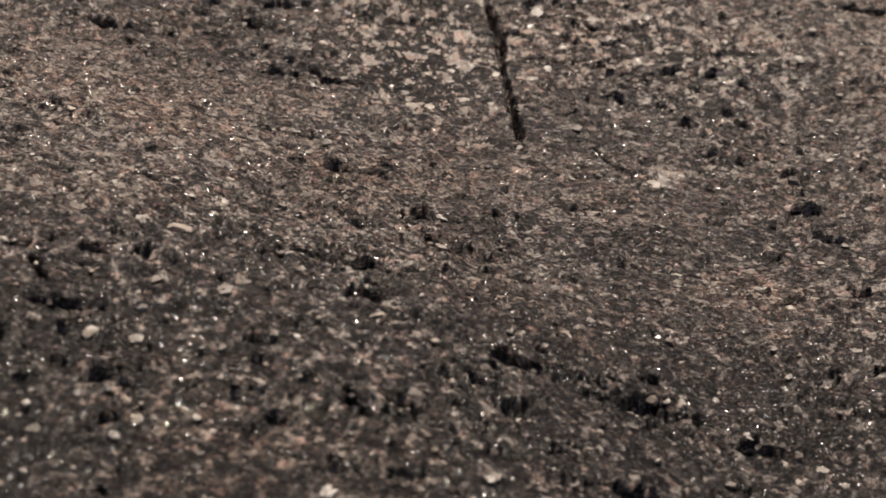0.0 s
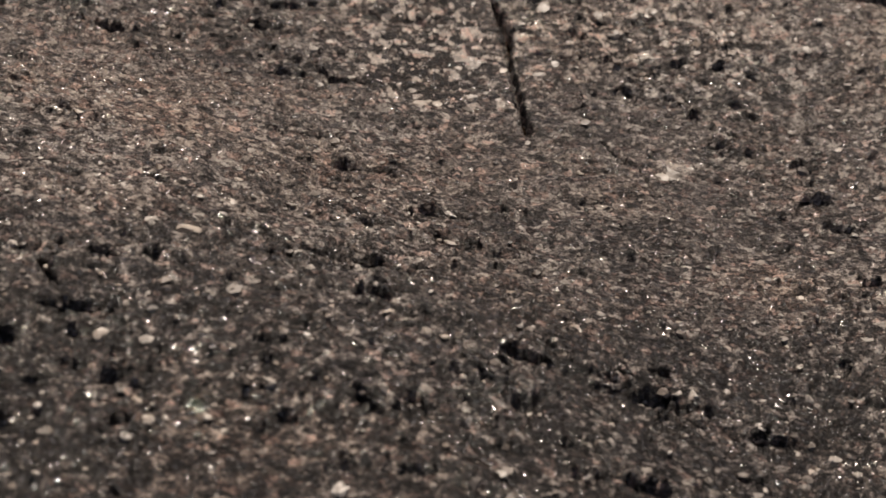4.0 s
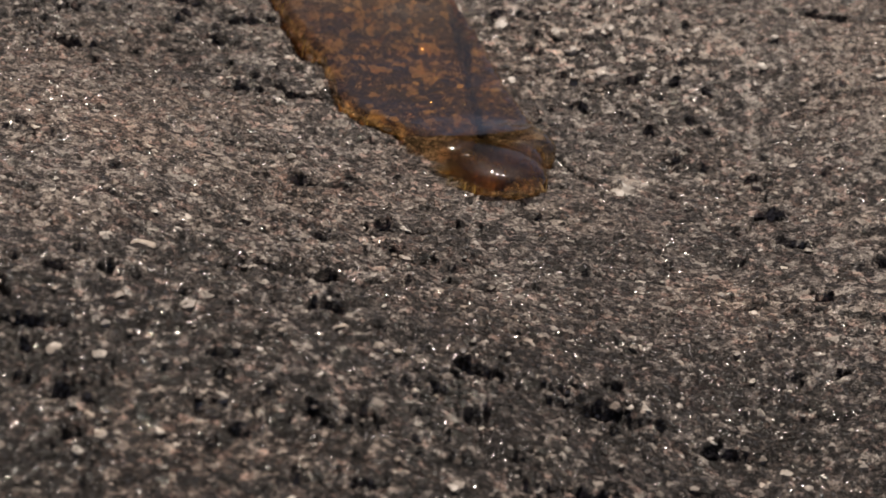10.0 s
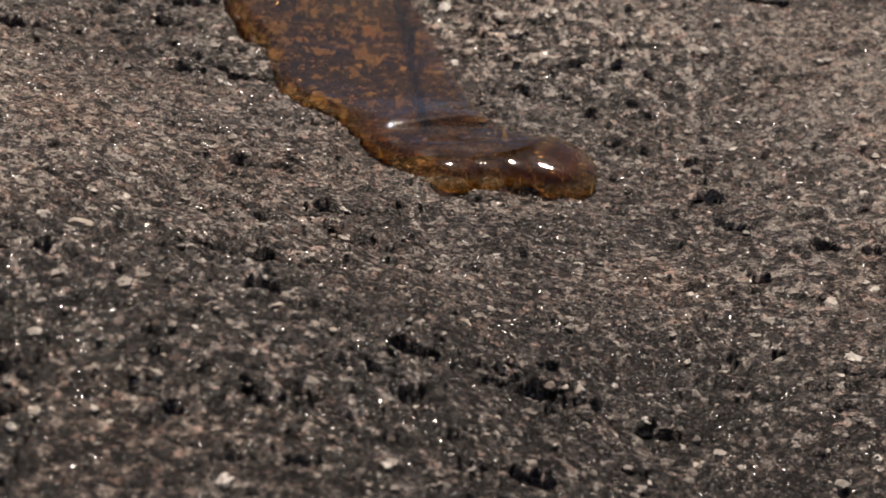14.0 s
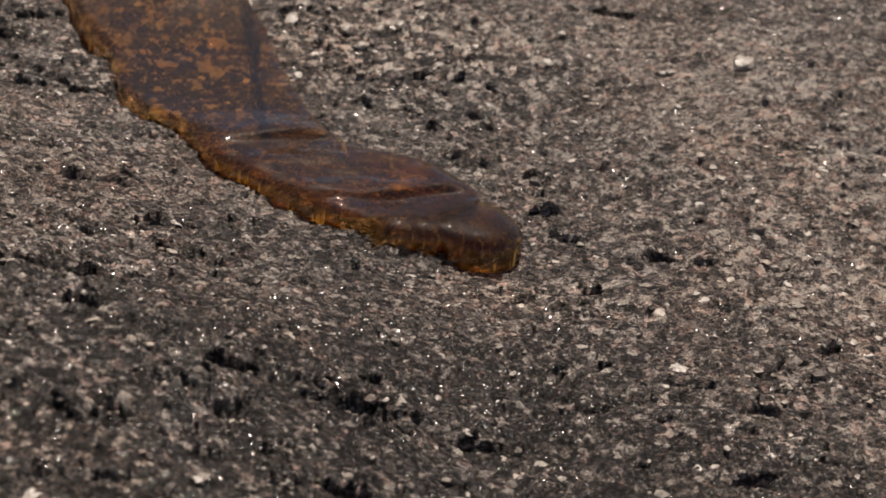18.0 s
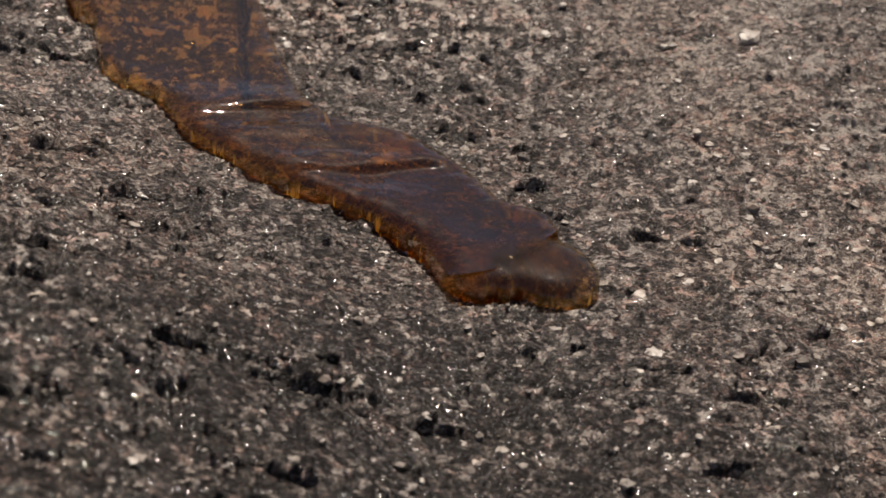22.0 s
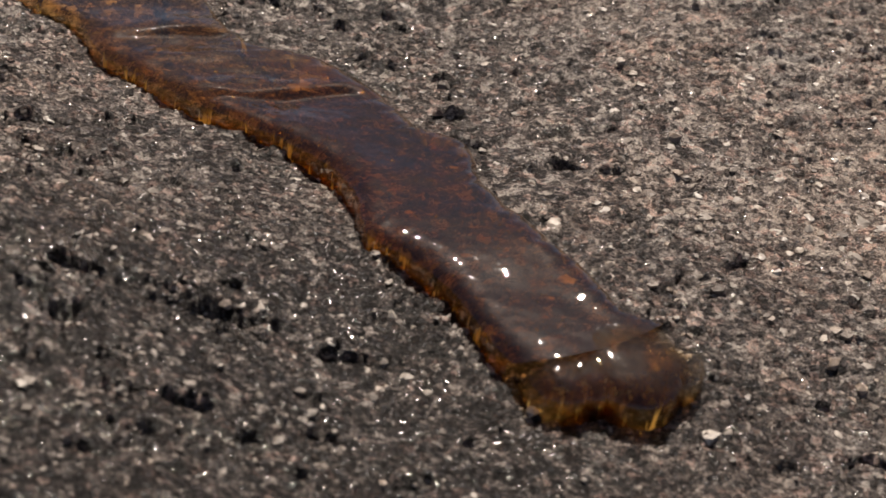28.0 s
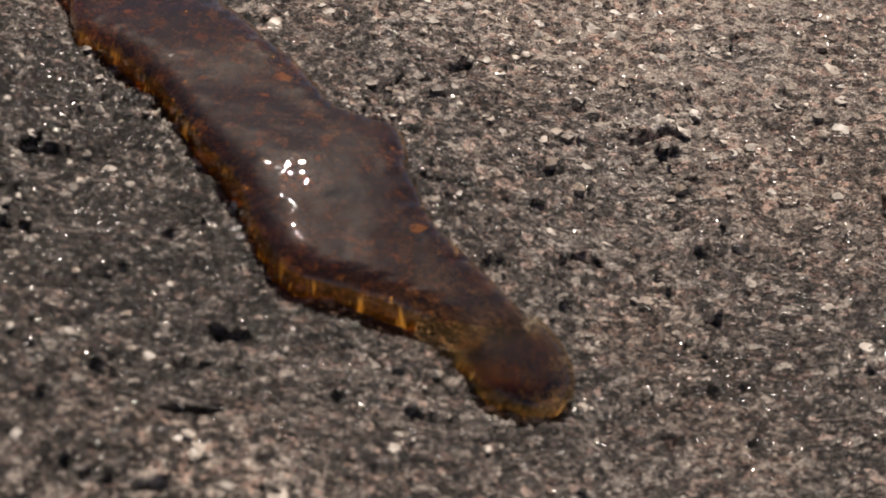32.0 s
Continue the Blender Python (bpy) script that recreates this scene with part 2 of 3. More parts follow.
def value_noise(x, y, seed):
    ix, iy = np.floor(x), np.floor(y)
    fx, fy = x - ix, y - iy
    fx, fy = fx * fx * (3 - 2 * fx), fy * fy * (3 - 2 * fy)
    a = hashed(ix, iy, seed) * (1 - fx) + hashed(ix + 1, iy, seed) * fx
    b = hashed(ix, iy + 1, seed) * (1 - fx) + hashed(ix + 1, iy + 1, seed) * fx
    return a * (1 - fy) + b * fy - 0.5


def chips(x, y, seed, groove=0.0):
    """Chipped facets: each cell has its own height and slant. About -0.5 to 0.5."""
    ix, iy = np.floor(x), np.floor(y)
    best, second, out = np.full(x.shape, 9.0), np.full(x.shape, 9.0), np.zeros(x.shape)
    for i in (-1, 0, 1):
        for j in (-1, 0, 1):
            cx, cy = ix + i, iy + j
            dx, dy = x - cx - hashed(cx, cy, seed), y - cy - hashed(cx, cy, seed + 1)
            d = dx * dx + dy * dy
            v = (hashed(cx, cy, seed + 2) - 0.5) + 0.8 * (hashed(cx, cy, seed + 3) - 0.5) * dx + 0.8 * (hashed(cx, cy, seed + 4) - 0.5) * dy
            out = np.where(d < best, v, out)
            second = np.minimum(second, np.maximum(best, d))
            best = np.minimum(best, d)
    return out - groove * np.clip(1 - (np.sqrt(second) - np.sqrt(best)) / 0.22, 0, 1)


# open cracks: half width, depth, and the line
CRACKS = [(0.0016, 0.0064, [(-0.0727, 0.139), (-0.069, 0.1198), (-0.0677, 0.0981), (-0.0657, 0.0715), (-0.063, 0.0539)]),
          (0.0009, 0.0036, [(-0.1366, 0.0873), (-0.1295, 0.085), (-0.1229, 0.0771), (-0.1152, 0.0781), (-0.1084, 0.0805), (-0.1013, 0.0766)]),
          (0.0009, 0.0036, [(-0.1989, 0.089), (-0.1874, 0.086)]),
          (0.0008, 0.0032, [(-0.0655, 0.109), (-0.0555, 0.1083), (-0.0465, 0.1071), (-0.0373, 0.1118)]),
          (0.0005, 0.0025, [(-0.0494, 0.0679), (-0.0389, 0.0711)]),
          (0.0006, 0.0025, [(-0.0413, 0.0543), (-0.0366, 0.0453), (-0.0302, 0.0387), (-0.0266, 0.0295)]),
          (0.0013, 0.0052, [(-0.1808, -0.0892), (-0.1759, -0.0991)]),
          (0.0008, 0.0032, [(-0.1258, -0.0595), (-0.1218, -0.0731), (-0.1166, -0.0702), (-0.1118, -0.0589)]),
          (0.0006, 0.0025, [(-0.1624, -0.0747), (-0.1469, -0.0688), (-0.1273, -0.0581)]),
          (0.0007, 0.0028, [(-0.0973, -0.0112), (-0.0909, -0.0195), (-0.0871, -0.0221)])]
CRACKS += [(0.0008, 0.0032, [(-0.0708, -0.1135), (-0.0655, -0.11), (-0.0614, -0.1046)]),
          (0.0008, 0.0032, [(0.0154, -0.056), (0.0224, -0.0533), (0.0317, -0.0492)]),
          (0.0005, 0.0025, [(-0.0377, -0.0409), (-0.0298, -0.0355)]),
          (0.0009, 0.0036, [(0.0427, 0.1458), (0.0498, 0.143), (0.0583, 0.1387)]),
          (0.0006, 0.0025, [(0.0119, -0.0482), (0.0223, -0.0434)]),
          (0.0005, 0.0025, [(-0.03, -0.0136), (-0.0235, -0.0092)]),
          (0.0006, 0.0025, [(-0.1076, -0.1063), (-0.0947, -0.1016)]),
          (0.0007, 0.0028, [(-0.1455, -0.0923), (-0.139, -0.091)]),
          (0.0005, 0.0025, [(-0.1382, 0.0456), (-0.1267, 0.0459)]),
          (0.0008, 0.0032, [(0.0451, 0.0088), (0.0531, 0.0072)])]
CRACKS += [(0.0007, 0.0028, [(0.0203, -0.0741), (0.0266, -0.0697), (0.0345, -0.0653), (0.0437, -0.0636)]),
          (0.0013, 0.0052, [(-0.0121, -0.0915), (-0.0063, -0.0902)]),
          (0.0008, 0.0032, [(0.0332, -0.0897), (0.0433, -0.0901), (0.0533, -0.0907)]),
          (0.0005, 0.0025, [(-0.0018, -0.03), (0.0077, -0.027)]),
          (0.0005, 0.0025, [(-0.0325, -0.0879), (-0.0251, -0.0799)]),
          (0.0006, 0.0025, [(0.0076, -0.0676), (0.0191, -0.0557)]),
          (0.0005, 0.0025, [(0.0599, 0.0086), (0.069, 0.0142)]),
          (0.0008, 0.0032, [(0.0115, -0.0593), (0.0203, -0.0611), (0.0297, -0.0522)]),
          (0.0008, 0.0032, [(0.0491, -0.0886), (0.0581, -0.0852)]),
          (0.0008, 0.0032, [(0.0882, -0.034), (0.102, -0.0265)])]
CRACKS += [(0.0006, 0.0025, [(0.1077, 0.1305), (0.1139, 0.1347)]),
          (0.0013, 0.0052, [(0.0499, 0.0098), (0.0567, 0.0067)]),
          (0.0008, 0.0032, [(0.022, -0.0703), (0.0319, -0.0665)]),
          (0.0009, 0.0036, [(0.0565, -0.0937), (0.0734, -0.0882)]),
          (0.0007, 0.0028, [(0.0729, -0.0503), (0.083, -0.0378)]),
          (0.0008, 0.0032, [(0.1125, 0.037), (0.1312, 0.0434)]),
          (0.0006, 0.0025, [(-0.0055, -0.0857), (0.0012, -0.0793)]),
          (0.0007, 0.0028, [(0.0754, -0.0503), (0.0859, -0.0415), (0.1002, -0.026)]),
          (0.0011, 0.0044, [(0.1395, -0.0449), (0.1552, -0.0393)]),
          (0.0008, 0.0032, [(0.1141, -0.099), (0.1219, -0.0902), (0.1306, -0.0896)])]
CRACKS += [(0.0007, 0.0028, [(0.1298, -0.098), (0.1449, -0.0904)]),
          (0.0009, 0.0036, [(0.0338, -0.1411), (0.0475, -0.1381)]),
          (0.0007, 0.0028, [(0.0526, -0.1603), (0.0625, -0.1562)]),
          (0.0008, 0.0032, [(0.0192, -0.1696), (0.0333, -0.165)]),
          (0.0006, 0.0025, [(0.1773, -0.0034), (0.184, -0.0012)]),
          (0.0008, 0.0032, [(0.1654, 0.0148), (0.1713, 0.0168)]),
          (0.0006, 0.0025, [(0.1617, -0.0714), (0.1671, -0.0745)]),
          (0.0009, 0.0036, [(0.0245, -0.1681), (0.0397, -0.1641)]),
          (0.0013, 0.0052, [(0.206, -0.0557), (0.2055, -0.0639)]),
          (0.0006, 0.0025, [(0.1341, -0.09), (0.142, -0.0825)])]


def away(x, y, line):
    """The distance from a line of points, which side of it (1 behind, -1 in front), and how far along it, 0 to 1."""
    best, side, share = np.full(x.shape, 9.0), np.ones(x.shape), np.zeros(x.shape)
    for k, ((ax, ay), (bx, by)) in enumerate(zip(line, line[1:])):
        ux, uy = bx - ax, by - ay
        f = np.clip(((x - ax) * ux + (y - ay) * uy) / (ux * ux + uy * uy), 0, 1)
        d = np.hypot(x - ax - f * ux, y - ay - f * uy)
        nearer = d < best
        side = np.where(nearer, np.sign(y - ay - f * uy), side)
        share = np.where(nearer, (k + f) / (len(line) - 1), share)
        best = np.minimum(best, d)
    return best, side, share


def relief(x, y):
    """Weathered granite over its smooth lie: swells, chipped scarps, grains, slots and open cracks."""
    u, v = x * 0.40 + y * 0.05, y - x * 0.12
    swell = 0.0030 * value_noise(u / 0.045, v / 0.045, 3) + 0.0026 * value_noise(u / 0.020, v / 0.018, 5) + 0.0014 * value_noise(u / 0.0085, v / 0.0075, 7)
    wx, wy = u + 0.0022 * value_noise(x / 0.009, y / 0.009, 41), v + 0.0024 * value_noise(x / 0.012, y / 0.009, 43)
    rag = 0.45 + 1.0 * (value_noise(x / 0.05, y / 0.05, 77) + 0.5)
    rag = rag * (1 + 0.50 / (1 + np.exp((x + 0.05) / 0.02)) / (1 + np.exp((y + 0.01) / 0.02)))      # the block in front is ragged
    rag = rag * (1.12 - 0.42 / (1 + np.exp(-(x - 0.03) / 0.02)))      # the lower rock is smoother
    z = rag * (0.0010 * chips(wx / 0.0080, wy / 0.0080, 11) + 0.0008 * chips(wx / 0.0036, wy / 0.0036, 17))
    # flakes that overlap like shingles and break off with a lip
    for size, tall, seed in ((0.0125, 0.0012, 101), (0.0064, 0.0012, 111), (0.0038, 0.0009, 121)):
        f = wy / size + 1.5 * value_noise(u / (2.0 * size), v / (2.0 * size), seed) + 0.22 * value_noise(x / (0.8 * size), y / (0.8 * size), seed + 1)
        broken = np.clip(3.0 * value_noise(x / (3.5 * size), y / (1.6 * size), seed + 2) + 0.6, 0, 1)
        z = z - tall * rag * broken * (f - np.floor(f) - 0.5)
    # single grains, two sizes, each with its own height and slant
    gx, gy = x + 0.0008 * value_noise(x / 0.0020, y / 0.0020, 45), y - 0.12 * x + 0.0008 * value_noise(x / 0.0020, y / 0.0020, 47)
    z = z + 0.0009 * chips(gx / 0.0058, gy / 0.0026, 23, 0.8) + 0.0007 * chips(gx / 0.0032, gy / 0.0017, 27, 0.8)
    z = z + 0.0010 * value_noise(x / 0.0045, y / 0.0025, 29) + 0.0006 * value_noise(x / 0.0018, y / 0.0013, 31)
    # rounded hummocks with crevices between them, in three sizes
    hx, hy = x + 0.0030 * value_noise(x / 0.0060, y / 0.0050, 141), gy + 0.0022 * value_noise(x / 0.0060, y / 0.0050, 143)
    z = z + rag * (0.0030 * np.abs(value_noise(hx / 0.0230, hy / 0.0075, 145)) + 0.0030 * np.abs(value_noise(hx / 0.0115, hy / 0.0042, 147)) + 0.0022 * np.abs(value_noise(hx / 0.0060, hy / 0.0024, 149)) - 0.0023)
    slot = np.clip(1 - np.abs(value_noise(wx / 0.012, wy / 0.0075, 37)) / 0.035, 0, 1)
    z = z - 0.0008 * slot * np.clip(2.5 * value_noise(x / 0.022, y / 0.014, 79) - 0.02, 0, 1)
    slot = np.clip(1 - np.abs(value_noise(wx / 0.0045, wy / 0.0042, 39)) / 0.05, 0, 1)
    z = z - 0.0009 * slot * np.clip(2.5 * value_noise(x / 0.013, y / 0.010, 89) + 0.1, 0, 1)
    z = swell + np.where(z < -0.0012, -0.0012 + 0.42 * (z + 0.0012), z)      # hollows are filled with grit
    jx, jy = x + 0.0020 * value_noise(x / 0.006, y / 0.006, 51), y + 0.0018 * value_noise(x / 0.006, y / 0.006, 53)
    jx, jy = jx + 0.0012 * value_noise(x / 0.0022, y / 0.0022, 55), jy + 0.0011 * value_noise(x / 0.0022, y / 0.0022, 57)
    open_by = 1 + 0.9 * value_noise(x / 0.007, y / 0.007, 59)
    for half, deep, line in CRACKS:
        near = (np.abs(x - line[0][0]) < 0.08) & (np.abs(y - line[0][1]) < 0.12)
        d, side, share = away(jx[near], jy[near], line)
        cut = np.exp(-((d / (0.85 * half)) ** 2) * 1.3)
        if abs(line[-1][0] - line[0][0]) > abs(line[-1][1] - line[0][1]):
            # a lip: the rock in front has broken away and climbs back slowly
            cut = np.where(side > 0, np.exp(-((d / 0.0009) ** 2)), 0.45 * np.exp(-d / 0.0030) + 0.55 * cut)
            cut = (0.32 + 0.5 * min(max((half - 0.0007) / 0.0002, 0.0), 1.0)) * cut * np.clip(5.0 * share * (1 - share) + 0.15, 0, 1)
        z[near] -= 1.15 * deep * open_by[near] * cut
    return z


# ---- the stream: banks on either side, from the top of the slope to where it ends ----
LEFT = [(-0.170, 0.245), (-0.150, 0.190), (-0.128, 0.127), (-0.113, 0.095), (-0.105, 0.066), (-0.088, 0.052), (-0.077, 0.034), (-0.057, 0.017), (-0.037, 0.006), (-0.016, -0.009),
        (-0.006, -0.024), (-0.001, -0.045), (0.010, -0.054), (0.021, -0.066), (0.030, -0.082), (0.039, -0.096), (0.045, -0.112), (0.053, -0.124),
        (0.068, -0.127), (0.084, -0.130), (0.096, -0.142), (0.108, -0.158)]
RIGHT = [(-0.115, 0.250), (-0.092, 0.200), (-0.070, 0.137), (-0.062, 0.113), (-0.055, 0.086), (-0.049, 0.067), (-0.036, 0.050), (-0.014, 0.045), (0.002, 0.029), (0.012, 0.013),
         (0.025, 0.006), (0.029, -0.014), (0.041, -0.032), (0.054, -0.050), (0.065, -0.067), (0.079, -0.072), (0.082, -0.088), (0.088, -0.103),
         (0.098, -0.111), (0.108, -0.121), (0.117, -0.131), (0.129, -0.147)]
LAST = len(LEFT) - 1
BOW = 0.55
THICK = 0.0052


def along(points, s):
    """A smooth line through the points, at s counted in points."""
    p = np.array(points)
    s = np.clip(np.asarray(s, float), 0, len(p) - 1)
    i = np.clip(np.floor(s).astype(int), 0, len(p) - 2)
    f = (s - i)[..., None]
    a, b, c, d = (p[np.clip(i + k, 0, len(p) - 1)] for k in (-1, 0, 1, 2))
    return 0.5 * (2 * b + (c - a) * f + (2 * a - 5 * b + 4 * c - d) * f**2 + (3 * b - a - 3 * c + d) * f**3)


def spot(s, v):
    """A place in the stream: s along it, v from -1 (one bank) to 1 (the other)."""
    v = np.asarray(v, float)[..., None]
    return along(LEFT, s) * (1 - v) / 2 + along(RIGHT, s) * (1 + v) / 2


def bed(x, y):
    """1 in the middle of the stream's bed, 0 outside it."""
    near = (x > -0.2) & (x < 0.15) & (y > -0.18) & (y < 0.26)
    best = np.zeros(np.shape(x))
    px, py = x[near], y[near]
    inside = np.zeros(px.shape)
    for at in np.linspace(0, LAST, 90):
        a, b = along(LEFT, at), along(RIGHT, at)
        mx, my = (a + b) / 2
        half = np.linalg.norm(b - a) / 2
        inside = np.maximum(inside, np.clip((half + 0.004 - np.hypot(px - mx, py - my)) / 0.006, 0, 1))
    best[near] = inside
    return best


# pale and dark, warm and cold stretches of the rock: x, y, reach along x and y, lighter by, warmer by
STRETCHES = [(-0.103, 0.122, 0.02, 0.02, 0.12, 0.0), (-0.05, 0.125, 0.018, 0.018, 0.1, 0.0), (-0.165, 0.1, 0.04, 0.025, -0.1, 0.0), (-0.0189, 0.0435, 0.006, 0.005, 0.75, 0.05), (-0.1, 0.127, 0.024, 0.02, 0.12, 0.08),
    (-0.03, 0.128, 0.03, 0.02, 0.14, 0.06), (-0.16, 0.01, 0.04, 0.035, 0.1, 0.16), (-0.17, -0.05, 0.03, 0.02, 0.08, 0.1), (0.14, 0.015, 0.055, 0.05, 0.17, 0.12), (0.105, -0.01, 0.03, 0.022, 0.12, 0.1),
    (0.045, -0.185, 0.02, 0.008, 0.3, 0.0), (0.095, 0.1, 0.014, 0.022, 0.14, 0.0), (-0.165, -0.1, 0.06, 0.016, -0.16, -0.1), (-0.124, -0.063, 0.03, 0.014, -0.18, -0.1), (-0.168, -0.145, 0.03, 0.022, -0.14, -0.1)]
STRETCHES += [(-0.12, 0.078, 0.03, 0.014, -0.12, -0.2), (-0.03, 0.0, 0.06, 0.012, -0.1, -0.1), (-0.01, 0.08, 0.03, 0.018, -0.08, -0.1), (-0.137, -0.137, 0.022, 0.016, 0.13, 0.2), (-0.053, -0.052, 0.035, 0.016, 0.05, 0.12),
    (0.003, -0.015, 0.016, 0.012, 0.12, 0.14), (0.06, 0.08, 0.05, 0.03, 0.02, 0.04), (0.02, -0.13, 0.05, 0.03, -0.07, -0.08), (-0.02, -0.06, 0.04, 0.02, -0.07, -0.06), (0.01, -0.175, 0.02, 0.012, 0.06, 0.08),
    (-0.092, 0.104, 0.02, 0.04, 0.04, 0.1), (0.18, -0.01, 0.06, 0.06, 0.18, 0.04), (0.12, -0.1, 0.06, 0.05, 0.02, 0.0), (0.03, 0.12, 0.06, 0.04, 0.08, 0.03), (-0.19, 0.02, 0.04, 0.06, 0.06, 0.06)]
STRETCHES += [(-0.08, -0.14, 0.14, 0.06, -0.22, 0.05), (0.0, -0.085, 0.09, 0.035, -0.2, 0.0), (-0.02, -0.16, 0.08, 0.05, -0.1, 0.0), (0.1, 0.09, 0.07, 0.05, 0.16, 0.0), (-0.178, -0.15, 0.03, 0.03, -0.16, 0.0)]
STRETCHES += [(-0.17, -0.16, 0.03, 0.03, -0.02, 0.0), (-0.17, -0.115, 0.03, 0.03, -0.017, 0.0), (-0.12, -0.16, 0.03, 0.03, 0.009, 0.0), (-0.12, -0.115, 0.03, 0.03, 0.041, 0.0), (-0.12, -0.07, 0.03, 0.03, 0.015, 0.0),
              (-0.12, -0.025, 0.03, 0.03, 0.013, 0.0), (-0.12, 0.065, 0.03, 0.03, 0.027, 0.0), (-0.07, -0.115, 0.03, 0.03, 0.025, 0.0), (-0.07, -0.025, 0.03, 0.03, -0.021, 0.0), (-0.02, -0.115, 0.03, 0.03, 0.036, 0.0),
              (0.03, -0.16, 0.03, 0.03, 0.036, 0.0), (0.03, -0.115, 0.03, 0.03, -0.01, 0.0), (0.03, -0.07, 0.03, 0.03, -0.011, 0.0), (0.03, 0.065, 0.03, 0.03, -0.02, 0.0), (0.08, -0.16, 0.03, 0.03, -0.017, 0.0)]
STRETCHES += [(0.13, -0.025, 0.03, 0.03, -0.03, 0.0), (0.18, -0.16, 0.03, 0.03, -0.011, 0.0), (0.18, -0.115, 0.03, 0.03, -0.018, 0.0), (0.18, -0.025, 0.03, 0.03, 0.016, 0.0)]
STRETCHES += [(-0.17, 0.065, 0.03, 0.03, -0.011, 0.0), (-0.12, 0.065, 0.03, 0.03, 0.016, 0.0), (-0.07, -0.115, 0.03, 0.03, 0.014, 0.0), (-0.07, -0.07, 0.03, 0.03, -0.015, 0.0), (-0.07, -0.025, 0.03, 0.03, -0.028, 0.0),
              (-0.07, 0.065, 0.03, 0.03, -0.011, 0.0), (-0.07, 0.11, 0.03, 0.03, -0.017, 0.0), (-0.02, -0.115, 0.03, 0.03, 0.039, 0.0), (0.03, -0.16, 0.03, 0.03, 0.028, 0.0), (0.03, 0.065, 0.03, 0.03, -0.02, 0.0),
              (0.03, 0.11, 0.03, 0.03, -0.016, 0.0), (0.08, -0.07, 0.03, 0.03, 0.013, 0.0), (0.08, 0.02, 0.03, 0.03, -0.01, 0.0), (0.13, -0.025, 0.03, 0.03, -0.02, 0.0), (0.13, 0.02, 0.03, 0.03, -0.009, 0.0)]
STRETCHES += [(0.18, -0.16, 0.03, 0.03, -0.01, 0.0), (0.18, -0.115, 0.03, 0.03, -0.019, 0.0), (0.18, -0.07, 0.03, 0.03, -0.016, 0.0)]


# stretches with large pale feldspar spots: x, y, reach along x and y, how strongly
SPOTTED = [(-0.103, 0.121, 0.020, 0.022, 0.8), (-0.092, 0.105, 0.024, 0.046, 1.5), (0.02, -0.03, 0.03, 0.04, 0.35), (0.06, -0.08, 0.04, 0.03, 0.35), (0.14, 0.01, 0.05, 0.04, 0.3), (-0.16, -0.02, 0.05, 0.06, 0.3), (-0.14, -0.11, 0.05, 0.05, 0.34), (-0.07, -0.12, 0.05, 0.04, 0.28), (-0.02, -0.08, 0.04, 0.03, 0.25), (0.04, -0.185, 0.03, 0.012, 0.8), (-0.035, 0.125, 0.030, 0.030, 0.8), (0.01, 0.105, 0.035, 0.03, 0.55), (0.08, 0.02, 0.06, 0.05, 0.3), (0.0, 0.0, 0.4, 0.4, 0.04)]


def stretched():
    xs = np.arange(-0.25, 0.2501, 0.00052)
    ys = np.arange(-0.225, 0.2051, 0.00064)
    out = 0.004 * 1.62 ** np.arange(24)
    return (np.r_[xs[0] - out[::-1], xs, xs[-1] + out], np.r_[ys[0] - out[::-1], ys, ys[-1] + out])


def build_ground():
    gx, gy = stretched()
    x, y = np.meshgrid(gx, gy)
    fine = (np.abs(x) < 0.6) & (np.abs(y) < 0.6)
    z = lie(x, y)
    rough = np.zeros(x.shape)
    rough[fine] = relief(x[fine], y[fine])
    z = z + rough - 0.6 * np.maximum(rough, 0) * bed(x, y)
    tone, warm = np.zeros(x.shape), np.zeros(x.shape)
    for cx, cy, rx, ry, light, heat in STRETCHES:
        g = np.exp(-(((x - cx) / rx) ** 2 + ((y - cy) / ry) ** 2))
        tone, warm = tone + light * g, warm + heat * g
    spots = sum(much * np.exp(-(((x - cx) / rx) ** 2 + ((y - cy) / ry) ** 2)) for cx, cy, rx, ry, much in SPOTTED)
    rows, cols = x.shape
    mesh = bpy.data.meshes.new("ground")
    number = np.arange(rows * cols).reshape(rows, cols)
    quads = np.stack([number[:-1, :-1], number[:-1, 1:], number[1:, 1:], number[1:, :-1]], -1).reshape(-1, 4)
    mesh.vertices.add(rows * cols)
    mesh.vertices.foreach_set("co", np.stack([x, y, z], -1).ravel().astype(np.float32))
    mesh.loops.add(quads.size)
    mesh.loops.foreach_set("vertex_index", quads.ravel().astype(np.int32))
    mesh.polygons.add(len(quads))
    mesh.polygons.foreach_set("loop_start", np.arange(0, quads.size, 4, dtype=np.int32))
    mesh.update(calc_edges=True)
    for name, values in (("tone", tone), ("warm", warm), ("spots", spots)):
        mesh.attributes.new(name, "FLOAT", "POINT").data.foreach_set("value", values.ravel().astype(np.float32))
    mesh.materials.append(ROCK)
    return tagged(new("ground", mesh), "weathered grey-brown granite slope with cracks, pale grains and mica", "rock", kind="structure")


def height(x, y):
    """The rock's surface at places given as arrays."""
    x, y = np.atleast_1d(np.asarray(x, float)), np.atleast_1d(np.asarray(y, float))
    rough = relief(x, y)
    return lie(x, y) + rough - 0.6 * np.maximum(rough, 0) * bed(x, y)


ground = build_ground()


def part(name, mesh, material, parent, label=""):
    if not mesh.materials:
        mesh.materials.append(material)
    ob = new(name, mesh)
    ob.parent = parent
    return tagged(ob, label)


